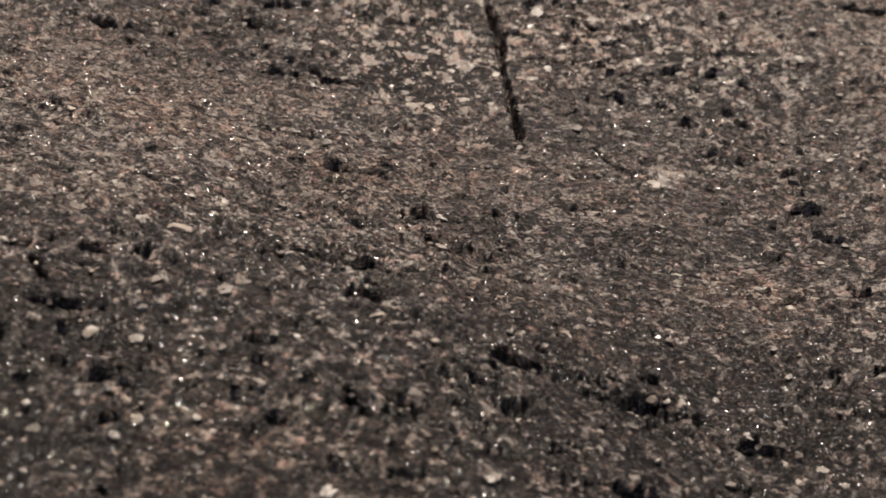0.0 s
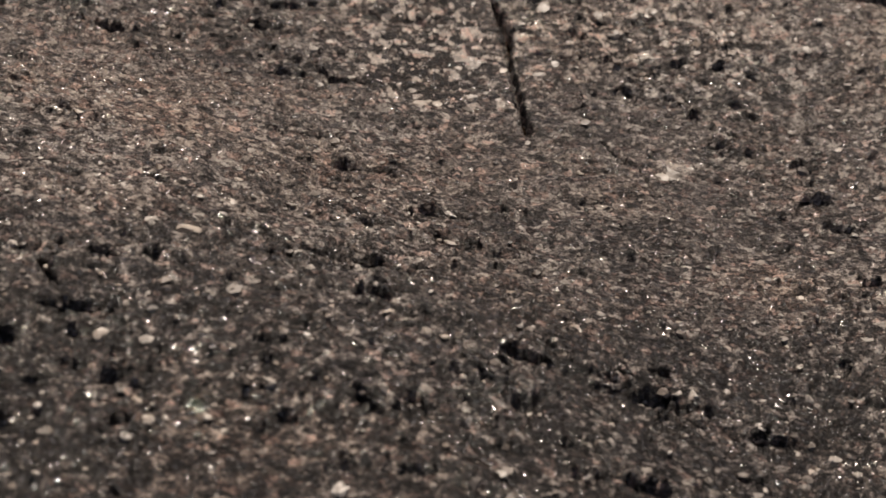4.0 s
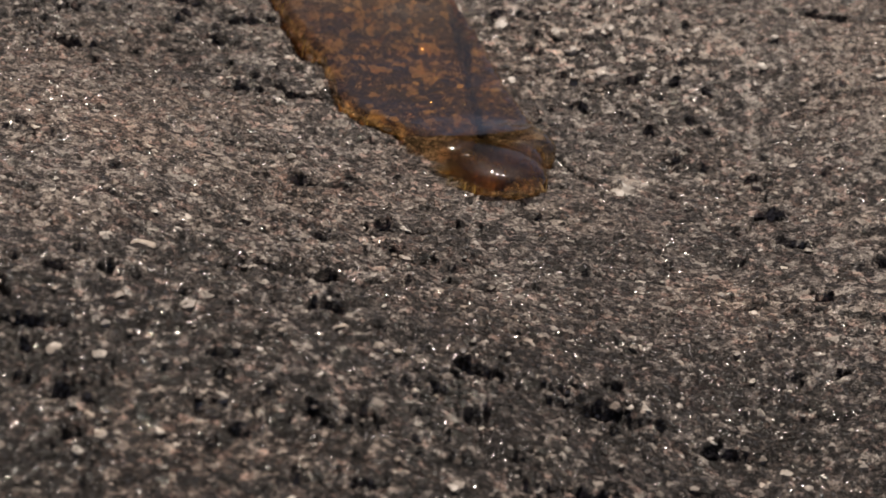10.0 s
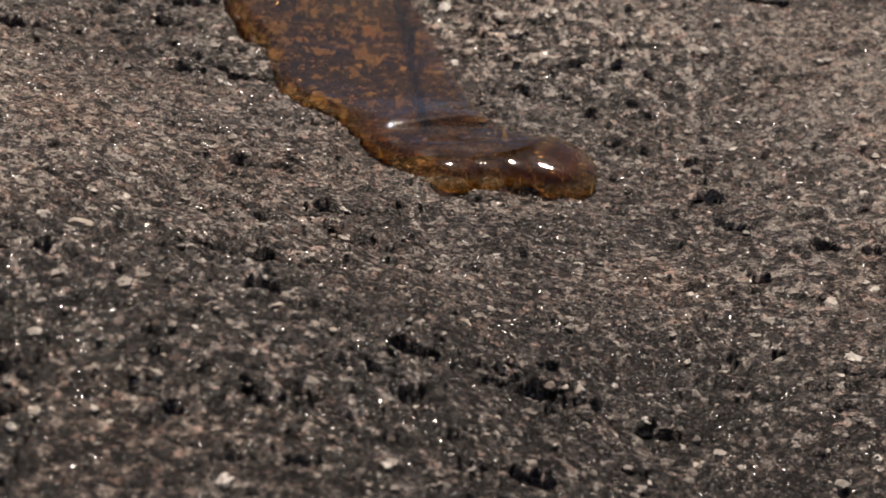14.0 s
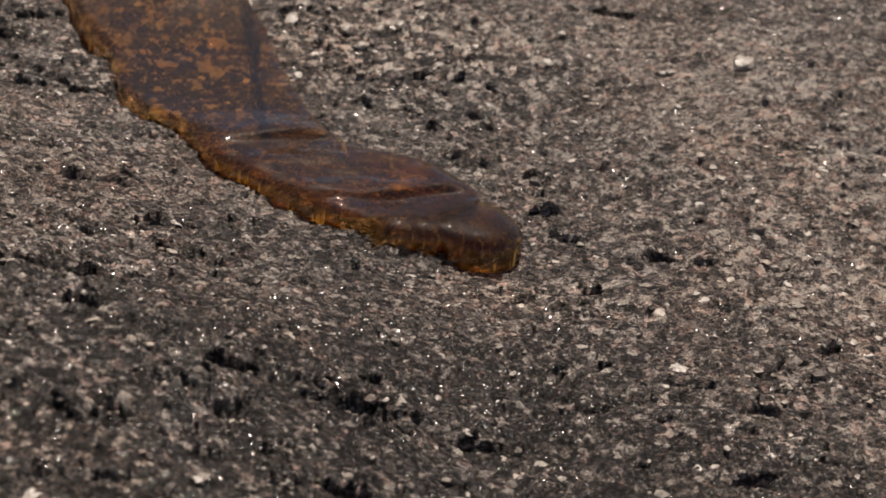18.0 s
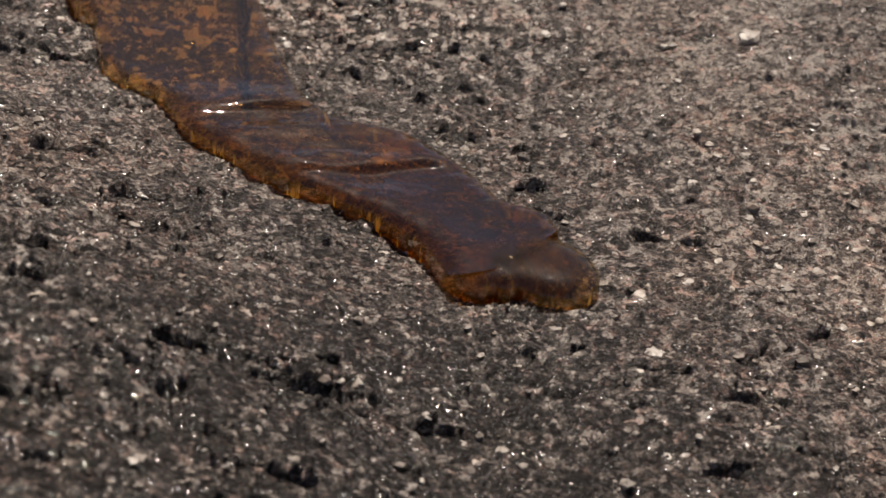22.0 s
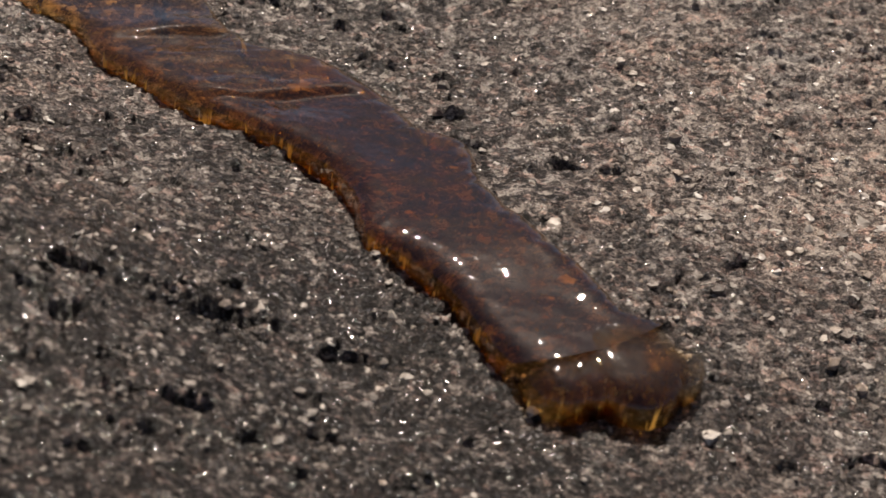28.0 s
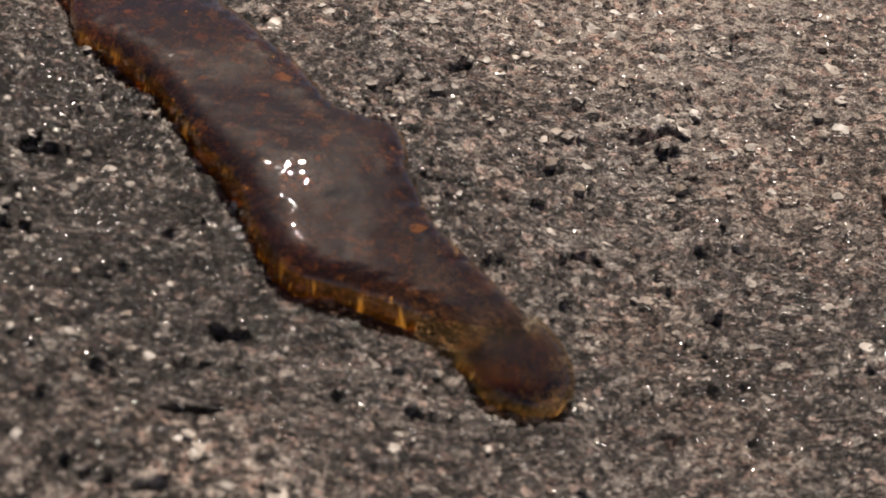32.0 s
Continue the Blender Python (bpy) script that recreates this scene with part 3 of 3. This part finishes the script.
def stream_surface(k, a):
    """The water's surface on the grid k (along) by a (angle across, -90 to 90 degrees and past it under the rim)."""
    k, a = np.meshgrid(k, a, indexing="ij")
    rim = np.clip(np.abs(a) - 1, 0, 1)                 # past 1: the foot that dips under the rock
    v = np.sin(np.clip(a, -1, 1) * math.pi / 2)
    s = k - BOW * (1 - np.cos(np.clip(a, -1, 1) * math.pi / 2))
    p = spot(s, v * (1 + 0.055 * rim + 0.045 * value_noise(s * 3.1, 9.5 + np.sign(v), 81) + 0.03 * value_noise(s * 7.3, 4.5 + np.sign(v), 83)))
    x, y = p[..., 0], p[..., 1]
    mid = spot(s, 0 * v)
    w = np.linalg.norm(along(RIGHT, s) - along(LEFT, s), axis=-1) / 2
    edge = w * (1 - np.abs(v))                          # metres from the bank
    low = np.clip((s - 4.8) / 1.8, 0, 1)               # 0 on the upper sheet, 1 on the rounded lower tongue
    rise = np.clip(edge / (0.0050 + 0.0045 * low + 0.0016 * value_noise(s * 5.7, 2.5 + np.sign(v), 85)), 0, 1)
    h = 0.0021 + (THICK + 0.0008 * low - 0.0021) * np.sqrt(1 - (1 - rise) ** 2.2)
    base = 0.85 * lie(x, y) + 0.15 * lie(mid[..., 0], mid[..., 1])
    wave = 0.0014 * value_noise(x / 0.022, y / 0.022, 61) + 0.0005 * value_noise(x / 0.009, y / 0.009, 63)
    # where the stream bends it piles up: folds run across it
    bend = y - 0.33 * (x + 0.0293) + 0.0008 * np.sin(x / 0.006)
    pool = np.exp(-(((x + 0.040) / 0.034) ** 2)) * np.clip((bend - 0.015) / 0.004, 0, 1) * np.clip((0.060 - bend) / 0.004, 0, 1)
    wave = wave + pool * (0.0020 * value_noise(x / 0.024, bend / 0.0060, 65) + 0.0010 * value_noise(x / 0.012, bend / 0.0030, 67))
    wave = wave + 0.0013 * np.exp(-(((x + 0.026) / 0.034) ** 2)) * np.tanh((bend - 0.0185) / 0.0015) * np.exp(-(((bend - 0.0185) / 0.016) ** 2))
    wave = wave + 0.0014 * np.exp(-(((x + 0.058) / 0.016) ** 2)) * np.tanh((bend - 0.0570) / 0.0016) * np.exp(-(((bend - 0.0570) / 0.012) ** 2))
    wave = wave * rise + 0.0006 * value_noise(s * 8.0, 6.5 + np.sign(v), 91) * 4 * rise * (1 - rise)
    z = base + h + wave - 0.006 * rim
    deep = (0.80 + 0.58 * low) * (1 - 0.30 * pool) * (1 - 0.5 * np.clip((s - 16.5) / 2.5, 0, 1)) * (h / 0.0052) ** (1 - 0.3 * low) * (1 + 0.5 * value_noise(s * 11.0, 3.5 + np.sign(v), 87) * (1 - rise))
    # where the rim's golden light is painted, strongest on the v < 0 bank
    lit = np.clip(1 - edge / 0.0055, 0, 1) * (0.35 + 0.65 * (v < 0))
    # the foot's tint is darkened by 2.5 to paint a contact shadow
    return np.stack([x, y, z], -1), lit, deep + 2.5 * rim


def shell(name, grid, depth_shade, lit, normals):
    """An open water surface from a grid of places."""
    mesh = bpy.data.meshes.new(name)
    mesh.from_pydata(grid.reshape(-1, 3).tolist(), [], grid_faces(grid))
    mesh.attributes.new("depth_shade", "FLOAT", "POINT").data.foreach_set("value", depth_shade.ravel().astype(np.float32))
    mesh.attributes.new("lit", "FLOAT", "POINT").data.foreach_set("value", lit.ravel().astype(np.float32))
    mesh.attributes.new("skin", "FLOAT", "POINT").data.foreach_set("value", np.ones(lit.size, np.float32))
    mesh.shade_smooth()
    mesh.normals_split_custom_set_from_vertices(normals.reshape(-1, 3).tolist())
    return mesh


def grid_normals(g):
    n = np.cross(np.gradient(g, axis=0), np.gradient(g, axis=1))
    n *= np.sign(n[..., 2:].mean())
    return n / np.maximum(np.linalg.norm(n, axis=-1, keepdims=True), 1e-12)


def grid_faces(g, start=0):
    """The quads of a grid, wound so that they face up."""
    rows, cols = g.shape[:2]
    number = start + np.arange(rows * cols).reshape(rows, cols)
    up = np.cross(np.gradient(g, axis=0), np.gradient(g, axis=1))[..., 2].mean() > 0
    quads = np.stack([number[:-1, :-1], number[1:, :-1], number[1:, 1:], number[:-1, 1:]], -1).reshape(-1, 4)
    return (quads if up else quads[:, ::-1]).tolist()


water = tagged(new("water_stream"), "amber-brown water tongue creeping down the dry granite", "water")
STEP, FINE = 0.2, 4
SLICES = int((LAST - 0.9) / STEP)
ACROSS = np.r_[-2.0, -1.5, np.linspace(-1, 1, 61), 1.5, 2.0]


def build_slices():
    k = np.arange(SLICES * FINE + 1) * STEP / FINE
    grid, lit, depth_shade = stream_surface(k, ACROSS)
    normals = grid_normals(grid)
    made = []
    for i in range(SLICES):
        cut = slice(i * FINE, (i + 1) * FINE + 1)
        ob = part("water_slice", shell("water_slice", grid[cut], depth_shade[cut], lit[cut], normals[cut]), WATER, water)
        made.append(ob)
    return made


def dome(half, ahead, behind, tall):
    """A rounded snout: half wide, rounded over ahead metres in front, open behind."""
    a = np.linspace(-math.pi / 2, math.pi / 2, 57)
    r = np.r_[np.sin(np.linspace(0.02, 1, 30) * math.pi / 2), 1.02, 1.04]
    r, a = np.meshgrid(r, a, indexing="ij")
    rr = np.minimum(r, 1)
    x, y = r * half * np.sin(a), r * ahead * np.cos(a)
    h = 0.0020 + (tall - 0.0020) * np.sqrt(np.clip(1 - rr**2.6, 0, 1)) - np.where(r > 1, 0.007 * (r - 1) / 0.04, 0)
    front = np.stack([x, y, h], -1)
    b = np.linspace(0, 1, 12)
    c = np.r_[-1.04, -1.02, np.sin(np.linspace(-1, 1, 45) * math.pi / 2), 1.02, 1.04]
    b, c = np.meshgrid(b, c, indexing="ij")
    cc = np.clip(c, -1, 1)
    hb = 0.0020 + (tall - 0.0020) * np.sqrt(np.clip(1 - np.abs(cc) ** 2.6, 0, 1)) - np.where(np.abs(c) > 1, 0.007 * (np.abs(c) - 1) / 0.04, 0) - 0.0016 * b**2
    back = np.stack([c * half * (1 - 0.12 * b**2), -b * behind, hb], -1)
    return front, back


def build_snout(name, half, ahead, behind, tall, fade, share, label):
    """The two meshes of a snout in one: front and back. fade: how far in front of its middle its own water thins to nothing."""
    verts, faces, depth_shade, skin, lit, normals = [], [], [], [], [], []
    for g in dome(half, ahead, behind, tall):
        faces += grid_faces(g, len(verts))
        verts += g.reshape(-1, 3).tolist()
        n = grid_normals(g)
        normals += n.reshape(-1, 3).tolist()
        show = np.clip((g[..., 1] - fade[0]) / (fade[1] - fade[0]), 0, 1)
        out = np.clip(np.hypot(g[..., 0] / half, np.maximum(g[..., 1], 0.0) / ahead), 0, 1)
        foot = (g[..., 2] < 0.0013) & (np.hypot(g[..., 0] / half, np.maximum(g[..., 1], 0.0) / ahead) > 1.001)
        # the 1.2 at the foot is contact shade painted into the tint
        depth_shade += ((np.maximum(g[..., 2], 0.0012) / 0.0046 * share + 1.2 * foot) * show).ravel().tolist()
        skin += (0.75 * show).ravel().tolist()
        # painted golden light towards the snout's outer rim
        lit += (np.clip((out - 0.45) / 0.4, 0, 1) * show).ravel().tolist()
    mesh = bpy.data.meshes.new(name)
    mesh.from_pydata(verts, [], faces)
    mesh.attributes.new("depth_shade", "FLOAT", "POINT").data.foreach_set("value", np.array(depth_shade, np.float32))
    mesh.attributes.new("skin", "FLOAT", "POINT").data.foreach_set("value", np.array(skin, np.float32))
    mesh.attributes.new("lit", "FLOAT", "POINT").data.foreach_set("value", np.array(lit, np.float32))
    mesh.shade_smooth()
    mesh.normals_split_custom_set_from_vertices(normals)
    return part(name, mesh, WATER, water, label)


slices = build_slices()
head = build_snout("water_head", 0.0135, 0.016, 0.014, 0.0066, (-0.010, 0.000), 0.54, "rounded amber leading lobe of water")
LOBE = 0.0100
OFFS = ((-1, 1.0), (-1, 0.66), (-1, 0.33), (1, 0.5), (1, 1.0))      # which bank, and how far from the head towards it
lobes = [build_snout("water_lobe", LOBE, 0.011, 0.010, 0.0060, (-0.002, 0.005), 0.52, "amber shoulder of the water's front") for _ in OFFS]


# ---- pale grains set in the rock, the ones that stand out first ----
def pebble(seed):
    """A blunt, faceted grain, about one unit across."""
    r = random.Random(seed)
    bm = bmesh.new()
    bmesh.ops.create_icosphere(bm, subdivisions=2, radius=0.5)
    cuts = [Vector((r.gauss(0, 1), r.gauss(0, 1), r.gauss(0, 0.8))).normalized() for _ in range(9)]
    reach = [r.uniform(0.26, 0.40) for _ in cuts]
    for v in bm.verts:
        for c, d in zip(cuts, reach):
            over = v.co.dot(c) - d
            if over > 0:
                v.co -= c * over * 0.9
        v.co *= r.uniform(0.74, 1.18)
    mesh = bpy.data.meshes.new("grain")
    bm.to_mesh(mesh)
    bm.free()
    return mesh


# x, y, size in mm of the ones that stand out
MARKED = [(-0.1795, -0.089, 2.8), (-0.1748, -0.1365, 2.6), (-0.1637, -0.113, 4.4), (-0.1549, -0.1432, 2.8), (-0.1492, -0.0618, 6.0), (-0.1379, -0.1349, 2.8), (-0.1271, -0.0314, 3.6), (-0.1215, -0.0642, 4.4),
          (-0.1171, -0.1073, 2.3), (-0.1123, -0.0515, 2.9), (-0.1077, -0.1514, 5.3), (-0.0982, -0.0923, 4.6), (-0.0957, 0.064, 5.8), (-0.0907, 0.0663, 4.4), (-0.0858, -0.01, 4.0), (-0.0855, -0.028, 4.6),
          (-0.0853, -0.0969, 2.5), (-0.0805, 0.0741, 4.4), (-0.0715, -0.1351, 4.0), (-0.0664, -0.0093, 2.3), (-0.0594, 0.092, 4.5), (-0.0569, 0.1346, 6.4), (-0.0487, 0.0334, 2.8), (-0.0465, -0.1146, 2.9),
          (-0.0461, -0.1073, 2.0), (-0.0385, -0.1179, 4.3), (-0.0385, 0.13, 6.3), (-0.0275, 0.1283, 3.2), (-0.0236, 0.0365, 5.1), (-0.021, 0.0392, 7.1), (-0.0208, 0.1328, 4.8), (-0.0181, 0.1154, 4.1)]
MARKED += [(-0.0152, -0.0746, 2.6), (-0.0135, -0.016, 4.0), (-0.0083, -0.0874, 3.0), (-0.0023, -0.1843, 4.0), (0.0037, -0.013, 4.0), (0.0055, -0.1503, 4.2), (0.0095, -0.0239, 2.9), (0.0216, 0.0046, 2.5),
          (0.0217, -0.1517, 5.2), (0.0231, -0.0807, 2.6), (0.0237, 0.0451, 2.6), (0.0259, -0.1278, 2.8), (0.0291, 0.0136, 3.4), (0.0319, -0.1761, 4.1), (0.0344, -0.1794, 6.1), (0.0405, -0.1874, 6.6),
          (0.0413, 0.0728, 3.6), (0.0477, -0.0273, 4.8), (0.0506, -0.0514, 5.2), (0.0508, -0.0883, 3.2), (0.051, -0.1879, 6.0), (0.0553, -0.0872, 3.0), (0.0656, -0.0586, 3.2), (0.0657, -0.016, 2.3),
          (0.076, 0.0441, 2.9), (0.0762, -0.167, 3.5), (0.0762, 0.0018, 2.8), (0.0824, 0.0216, 3.3), (0.0845, 0.0515, 3.7), (0.0853, 0.0066, 3.7), (0.0869, -0.019, 2.3), (0.0881, -0.0013, 3.5)]
MARKED += [(0.0896, -0.0114, 5.0), (0.0915, 0.1124, 8.0), (0.0936, -0.0834, 2.9), (0.0942, -0.04, 2.7), (0.1034, -0.0253, 3.4), (0.1039, 0.0081, 3.5), (0.1043, -0.0045, 3.7), (0.1061, -0.0539, 3.2),
          (0.1086, 0.0564, 3.6), (0.1113, 0.0215, 2.7), (0.1117, -0.0212, 3.1), (0.1125, 0.0124, 4.1), (0.1165, -0.0849, 2.8), (0.118, 0.0232, 3.6), (0.1189, -0.0035, 4.0), (0.124, 0.0147, 2.7),
          (0.1262, -0.1162, 2.1), (0.1298, -0.018, 3.9), (0.1343, -0.0013, 6.6), (0.1351, -0.0102, 3.9), (0.1396, -0.0038, 6.1), (0.1418, 0.0105, 4.0), (0.1431, -0.0712, 2.4), (0.1463, 0.008, 4.0),
          (0.1495, -0.0363, 5.9), (0.153, 0.0105, 3.2), (0.1553, -0.0394, 4.6), (0.159, -0.0333, 3.9), (0.1656, -0.0298, 3.1), (0.1675, -0.0457, 4.3), (0.1732, -0.0427, 3.8), (0.1763, -0.0587, 3.0)]
MARKED += [(0.1834, -0.0248, 4.5), (0.1929, -0.111, 4.8), (0.1994, -0.0317, 5.2), (0.2001, -0.0082, 5.4), (0.2011, -0.0211, 4.0)]


def in_stream(x, y, margin=0.0):
    s = np.linspace(0, LAST, 200)
    mid, half = spot(s, 0 * s), np.linalg.norm(along(RIGHT, s) - along(LEFT, s), axis=-1) / 2
    d = np.hypot(mid[:, 0] - x, mid[:, 1] - y) - half
    return d.min() < margin


def build_grains():
    r = random.Random(7)
    shapes = [pebble(i) for i in range(8)]
    places = [(x, y, mm / 1000, 0.05) for x, y, mm in MARKED]
    while len(places) < 300:
        x, y = r.uniform(-0.2, 0.22), r.uniform(-0.2, 0.16)
        pale = sum(light * math.exp(-((x - cx) / rx) ** 2 - ((y - cy) / ry) ** 2) for cx, cy, rx, ry, light, _ in STRETCHES)
        spotted = sum(much * math.exp(-((x - cx) / rx) ** 2 - ((y - cy) / ry) ** 2) for cx, cy, rx, ry, much in SPOTTED) - 0.12
        if r.random() < 0.08 + 2.2 * pale + 0.9 * spotted and (y > 0.055 or not in_stream(x, y, -0.004)):
            places.append((x, y, r.uniform(0.0018, 0.0036 + 0.0016 * min(spotted, 1.0)), 0.02))
    px, py = np.array([p[0] for p in places]), np.array([p[1] for p in places])
    reach = 0.35 * np.array([p[2] for p in places])
    zs = sum(height(px + i * reach, py + j * reach) for i, j in ((0, 0), (1, 0), (-1, 0), (0, 1), (0, -1))) / 5
    for (x, y, size, proud), z in zip(places, zs):
        ob = part("grain", shapes[r.randrange(8)], FELDSPAR, ground)
        e = 0.004
        up = Vector((-float(lie(x + e, y) - lie(x - e, y)) / (2 * e), -float(lie(x, y + e) - lie(x, y - e)) / (2 * e), 1)).normalized()
        lean = Vector((0, 0, 1)).rotation_difference(up).to_matrix().to_4x4()
        deep = size * r.uniform(0.35, 0.5)
        ob.matrix_basis = Matrix.Translation((x, y, z + proud * size - 0.22 * deep)) @ lean @ Euler((r.uniform(-0.12, 0.12), r.uniform(-0.12, 0.12), r.uniform(0, 6.28))).to_matrix().to_4x4() @ Matrix.Diagonal((size * r.uniform(0.95, 1.3), size * r.uniform(0.9, 1.2), deep, 1))


def build_small_grains(count, least, most, box, seed, name, material):
    rng = np.random.default_rng(seed)
    bm = bmesh.new()
    bmesh.ops.create_icosphere(bm, subdivisions=1, radius=0.5)
    base = np.array([v.co[:] for v in bm.verts])
    tris = np.array([[v.index for v in f.verts] for f in bm.faces])
    bm.free()
    x, y = rng.uniform(box[0], box[1], count), rng.uniform(box[2], box[3], count)
    z = height(x, y)
    size = least + (most - least) * rng.random(count) ** 2.2
    verts = base[None] * (1 + 0.22 * rng.standard_normal((count, len(base), 1)))
    verts = verts * np.stack([size * 1.15, size * 1.2, size * 0.8], -1)[:, None]
    turn = rng.uniform(-0.6, 0.6, count)
    c, s = np.cos(turn)[:, None], np.sin(turn)[:, None]
    px, py = verts[..., 0] * c - verts[..., 1] * s, verts[..., 0] * s + verts[..., 1] * c
    co = np.stack([px + x[:, None], py + y[:, None], verts[..., 2] + (z - 0.26 * size)[:, None]], -1).reshape(-1, 3)
    faces = (tris[None] + (np.arange(count) * len(base))[:, None, None]).reshape(-1, 3)
    mesh = bpy.data.meshes.new(name)
    mesh.from_pydata(co.tolist(), [], faces.tolist())
    tagged(part(name, mesh, material, ground), kind="stuff")


build_grains()
build_small_grains(6000, 0.0006, 0.0019, (-0.25, 0.25, -0.22, 0.19), 5, "small_grains", CHIPS)
build_small_grains(420, 0.0014, 0.0040, (0.06, 0.22, -0.075, 0.07), 6, "coarse_grains", PALE)
build_small_grains(160, 0.0014, 0.0036, (-0.06, 0.01, 0.09, 0.15), 8, "coarse_grains", PALE)
build_small_grains(260, 0.0014, 0.0034, (-0.19, 0.02, -0.17, -0.01), 9, "coarse_grains", PALE)
build_small_grains(900, 0.0012, 0.0038, (-0.22, 0.24, -0.21, 0.17), 10, "feldspar_grains", CHUNKS)


# ---- the way of the water's front: seconds, and where its tip is ----
TIP = [(5.5, -0.0819, 0.1141), (6, -0.0728, 0.1025), (6.5, -0.0662, 0.0940), (7, -0.0640, 0.0815), (7.5, -0.0645, 0.0657), (8, -0.0625, 0.0560), (8.5, -0.0590, 0.0490), (9, -0.0575, 0.0413),
       (9.5, -0.0532, 0.0362), (10, -0.0475, 0.0290), (10.5, -0.0425, 0.0260), (11, -0.0405, 0.0255), (12, -0.0315, 0.0270), (13, -0.0215, 0.0290), (13.5, -0.0185, 0.0290),
       (15.5, -0.0110, 0.0220), (16, -0.0085, 0.0165), (17, -0.0009, 0.0110), (18, 0.0075, 0.0010), (19, 0.0140, -0.0110), (20, 0.0210, -0.0165), (21, 0.0252, -0.0265), (22, 0.0322, -0.0315),
       (23, 0.0375, -0.0440), (24, 0.0470, -0.0530), (25, 0.0540, -0.0680), (25.5, 0.0580, -0.0725), (27.5, 0.0660, -0.0930), (28, 0.0680, -0.0985), (29, 0.0765, -0.1080), (30, 0.0865, -0.1190),
       (31, 0.0995, -0.1300), (32, 0.1130, -0.1440)]


def motions():
    lead = [(0.0, -0.128, 0.215), (3.5, -0.1045, 0.160)] + TIP
    s = np.linspace(0, LAST, 900)
    mid = spot(s, 0 * s)
    reach = []                                          # how far along the stream the tip is
    for t, x, y in lead:
        reach.append(s[np.argmin(np.hypot(mid[:, 0] - x, mid[:, 1] - y))])
    reach = np.maximum.accumulate(np.array(reach))
    times = np.array([row[0] for row in lead])

    def heading(at):
        d = spot(np.minimum(at + 0.5, LAST), 0.0 * at) - spot(np.maximum(at - 0.6, 0), 0.0 * at)
        return math.degrees(math.atan2(d[1], d[0])) - 90

    def laid(x, y, turn):
        e = 0.012
        slope_x = float(lie(x + e, y) - lie(x - e, y)) / (2 * e)
        slope_y = float(lie(x, y + e) - lie(x, y - e)) / (2 * e)
        up = Vector((-slope_x, -slope_y, 1)).normalized()
        tilt = Vector((0, 0, 1)).rotation_difference(up).to_matrix().to_4x4()
        return Matrix.Translation((x, y, float(lie(x, y)))) @ tilt @ pose(0, 0, 0, 0, 0, turn)

    rows, sides = [], [[] for _ in OFFS]
    for (t, x, y), at in zip(lead, reach):
        turn = heading(np.float64(at))
        ahead = Vector((-math.sin(radians(turn)), math.cos(radians(turn))))
        rows.append((t, laid(x - ahead.x * 0.0145, y - ahead.y * 0.0145, turn)))
        middle = rows[-1][1].translation
        for (side, share), keys in zip(OFFS, sides):
            lag = float(np.interp(t, [12, 20, 24, 28, 31, 32], [0.0, 0.35, 0.45, 0.0, 0.25, 0.3])) if side < 0 else float(np.interp(t, [24, 27, 29, 30], [0.0, -0.35, -0.35, 0.0]))
            back = max(at - 1.05 - lag, 0.0)
            half = float(np.linalg.norm(along(RIGHT, back) - along(LEFT, back))) / 2
            p = spot(np.float64(back), np.float64(side * max(half - LOBE, 0.0) / half))
            x, y = middle.x + (p[0] - middle.x) * share, middle.y + (p[1] - middle.y) * share
            sunk = 0.008 * min(max((0.0175 - half) / 0.004, 0.0), 1.0) if share == 1 else 0.0   # drawn in where the stream is narrow
            keys.append((t, pose(0, 0, -sunk) @ laid(x, y, turn)))
    walk(head, rows)
    for lobe, keys in zip(lobes, sides):
        walk(lobe, keys)
    for i, ob in enumerate(slices):
        front = (i + 1) * STEP
        begin, done = (float(np.interp(front + d, reach + np.arange(len(reach)) * 1e-6, times)) for d in (0.83, 0.95))
        up, down = Matrix(), pose(0, 0, -0.012)
        if front + 0.95 > reach[-1]:
            rises = [(0.0, down), (32.0, down)]
        elif done <= 0.05:
            rises = [(0.0, up), (32.0, up)]
        else:
            begin = min(max(begin, 0.02), done - 0.1) if done > 0.15 else 0.0
            rises = [(0.0, down)] * (begin > 0.04) + [(begin, down), (done, up)]
            rises += [(32.0, up)] * (done < 31.95)
        walk(ob, rises)


motions()
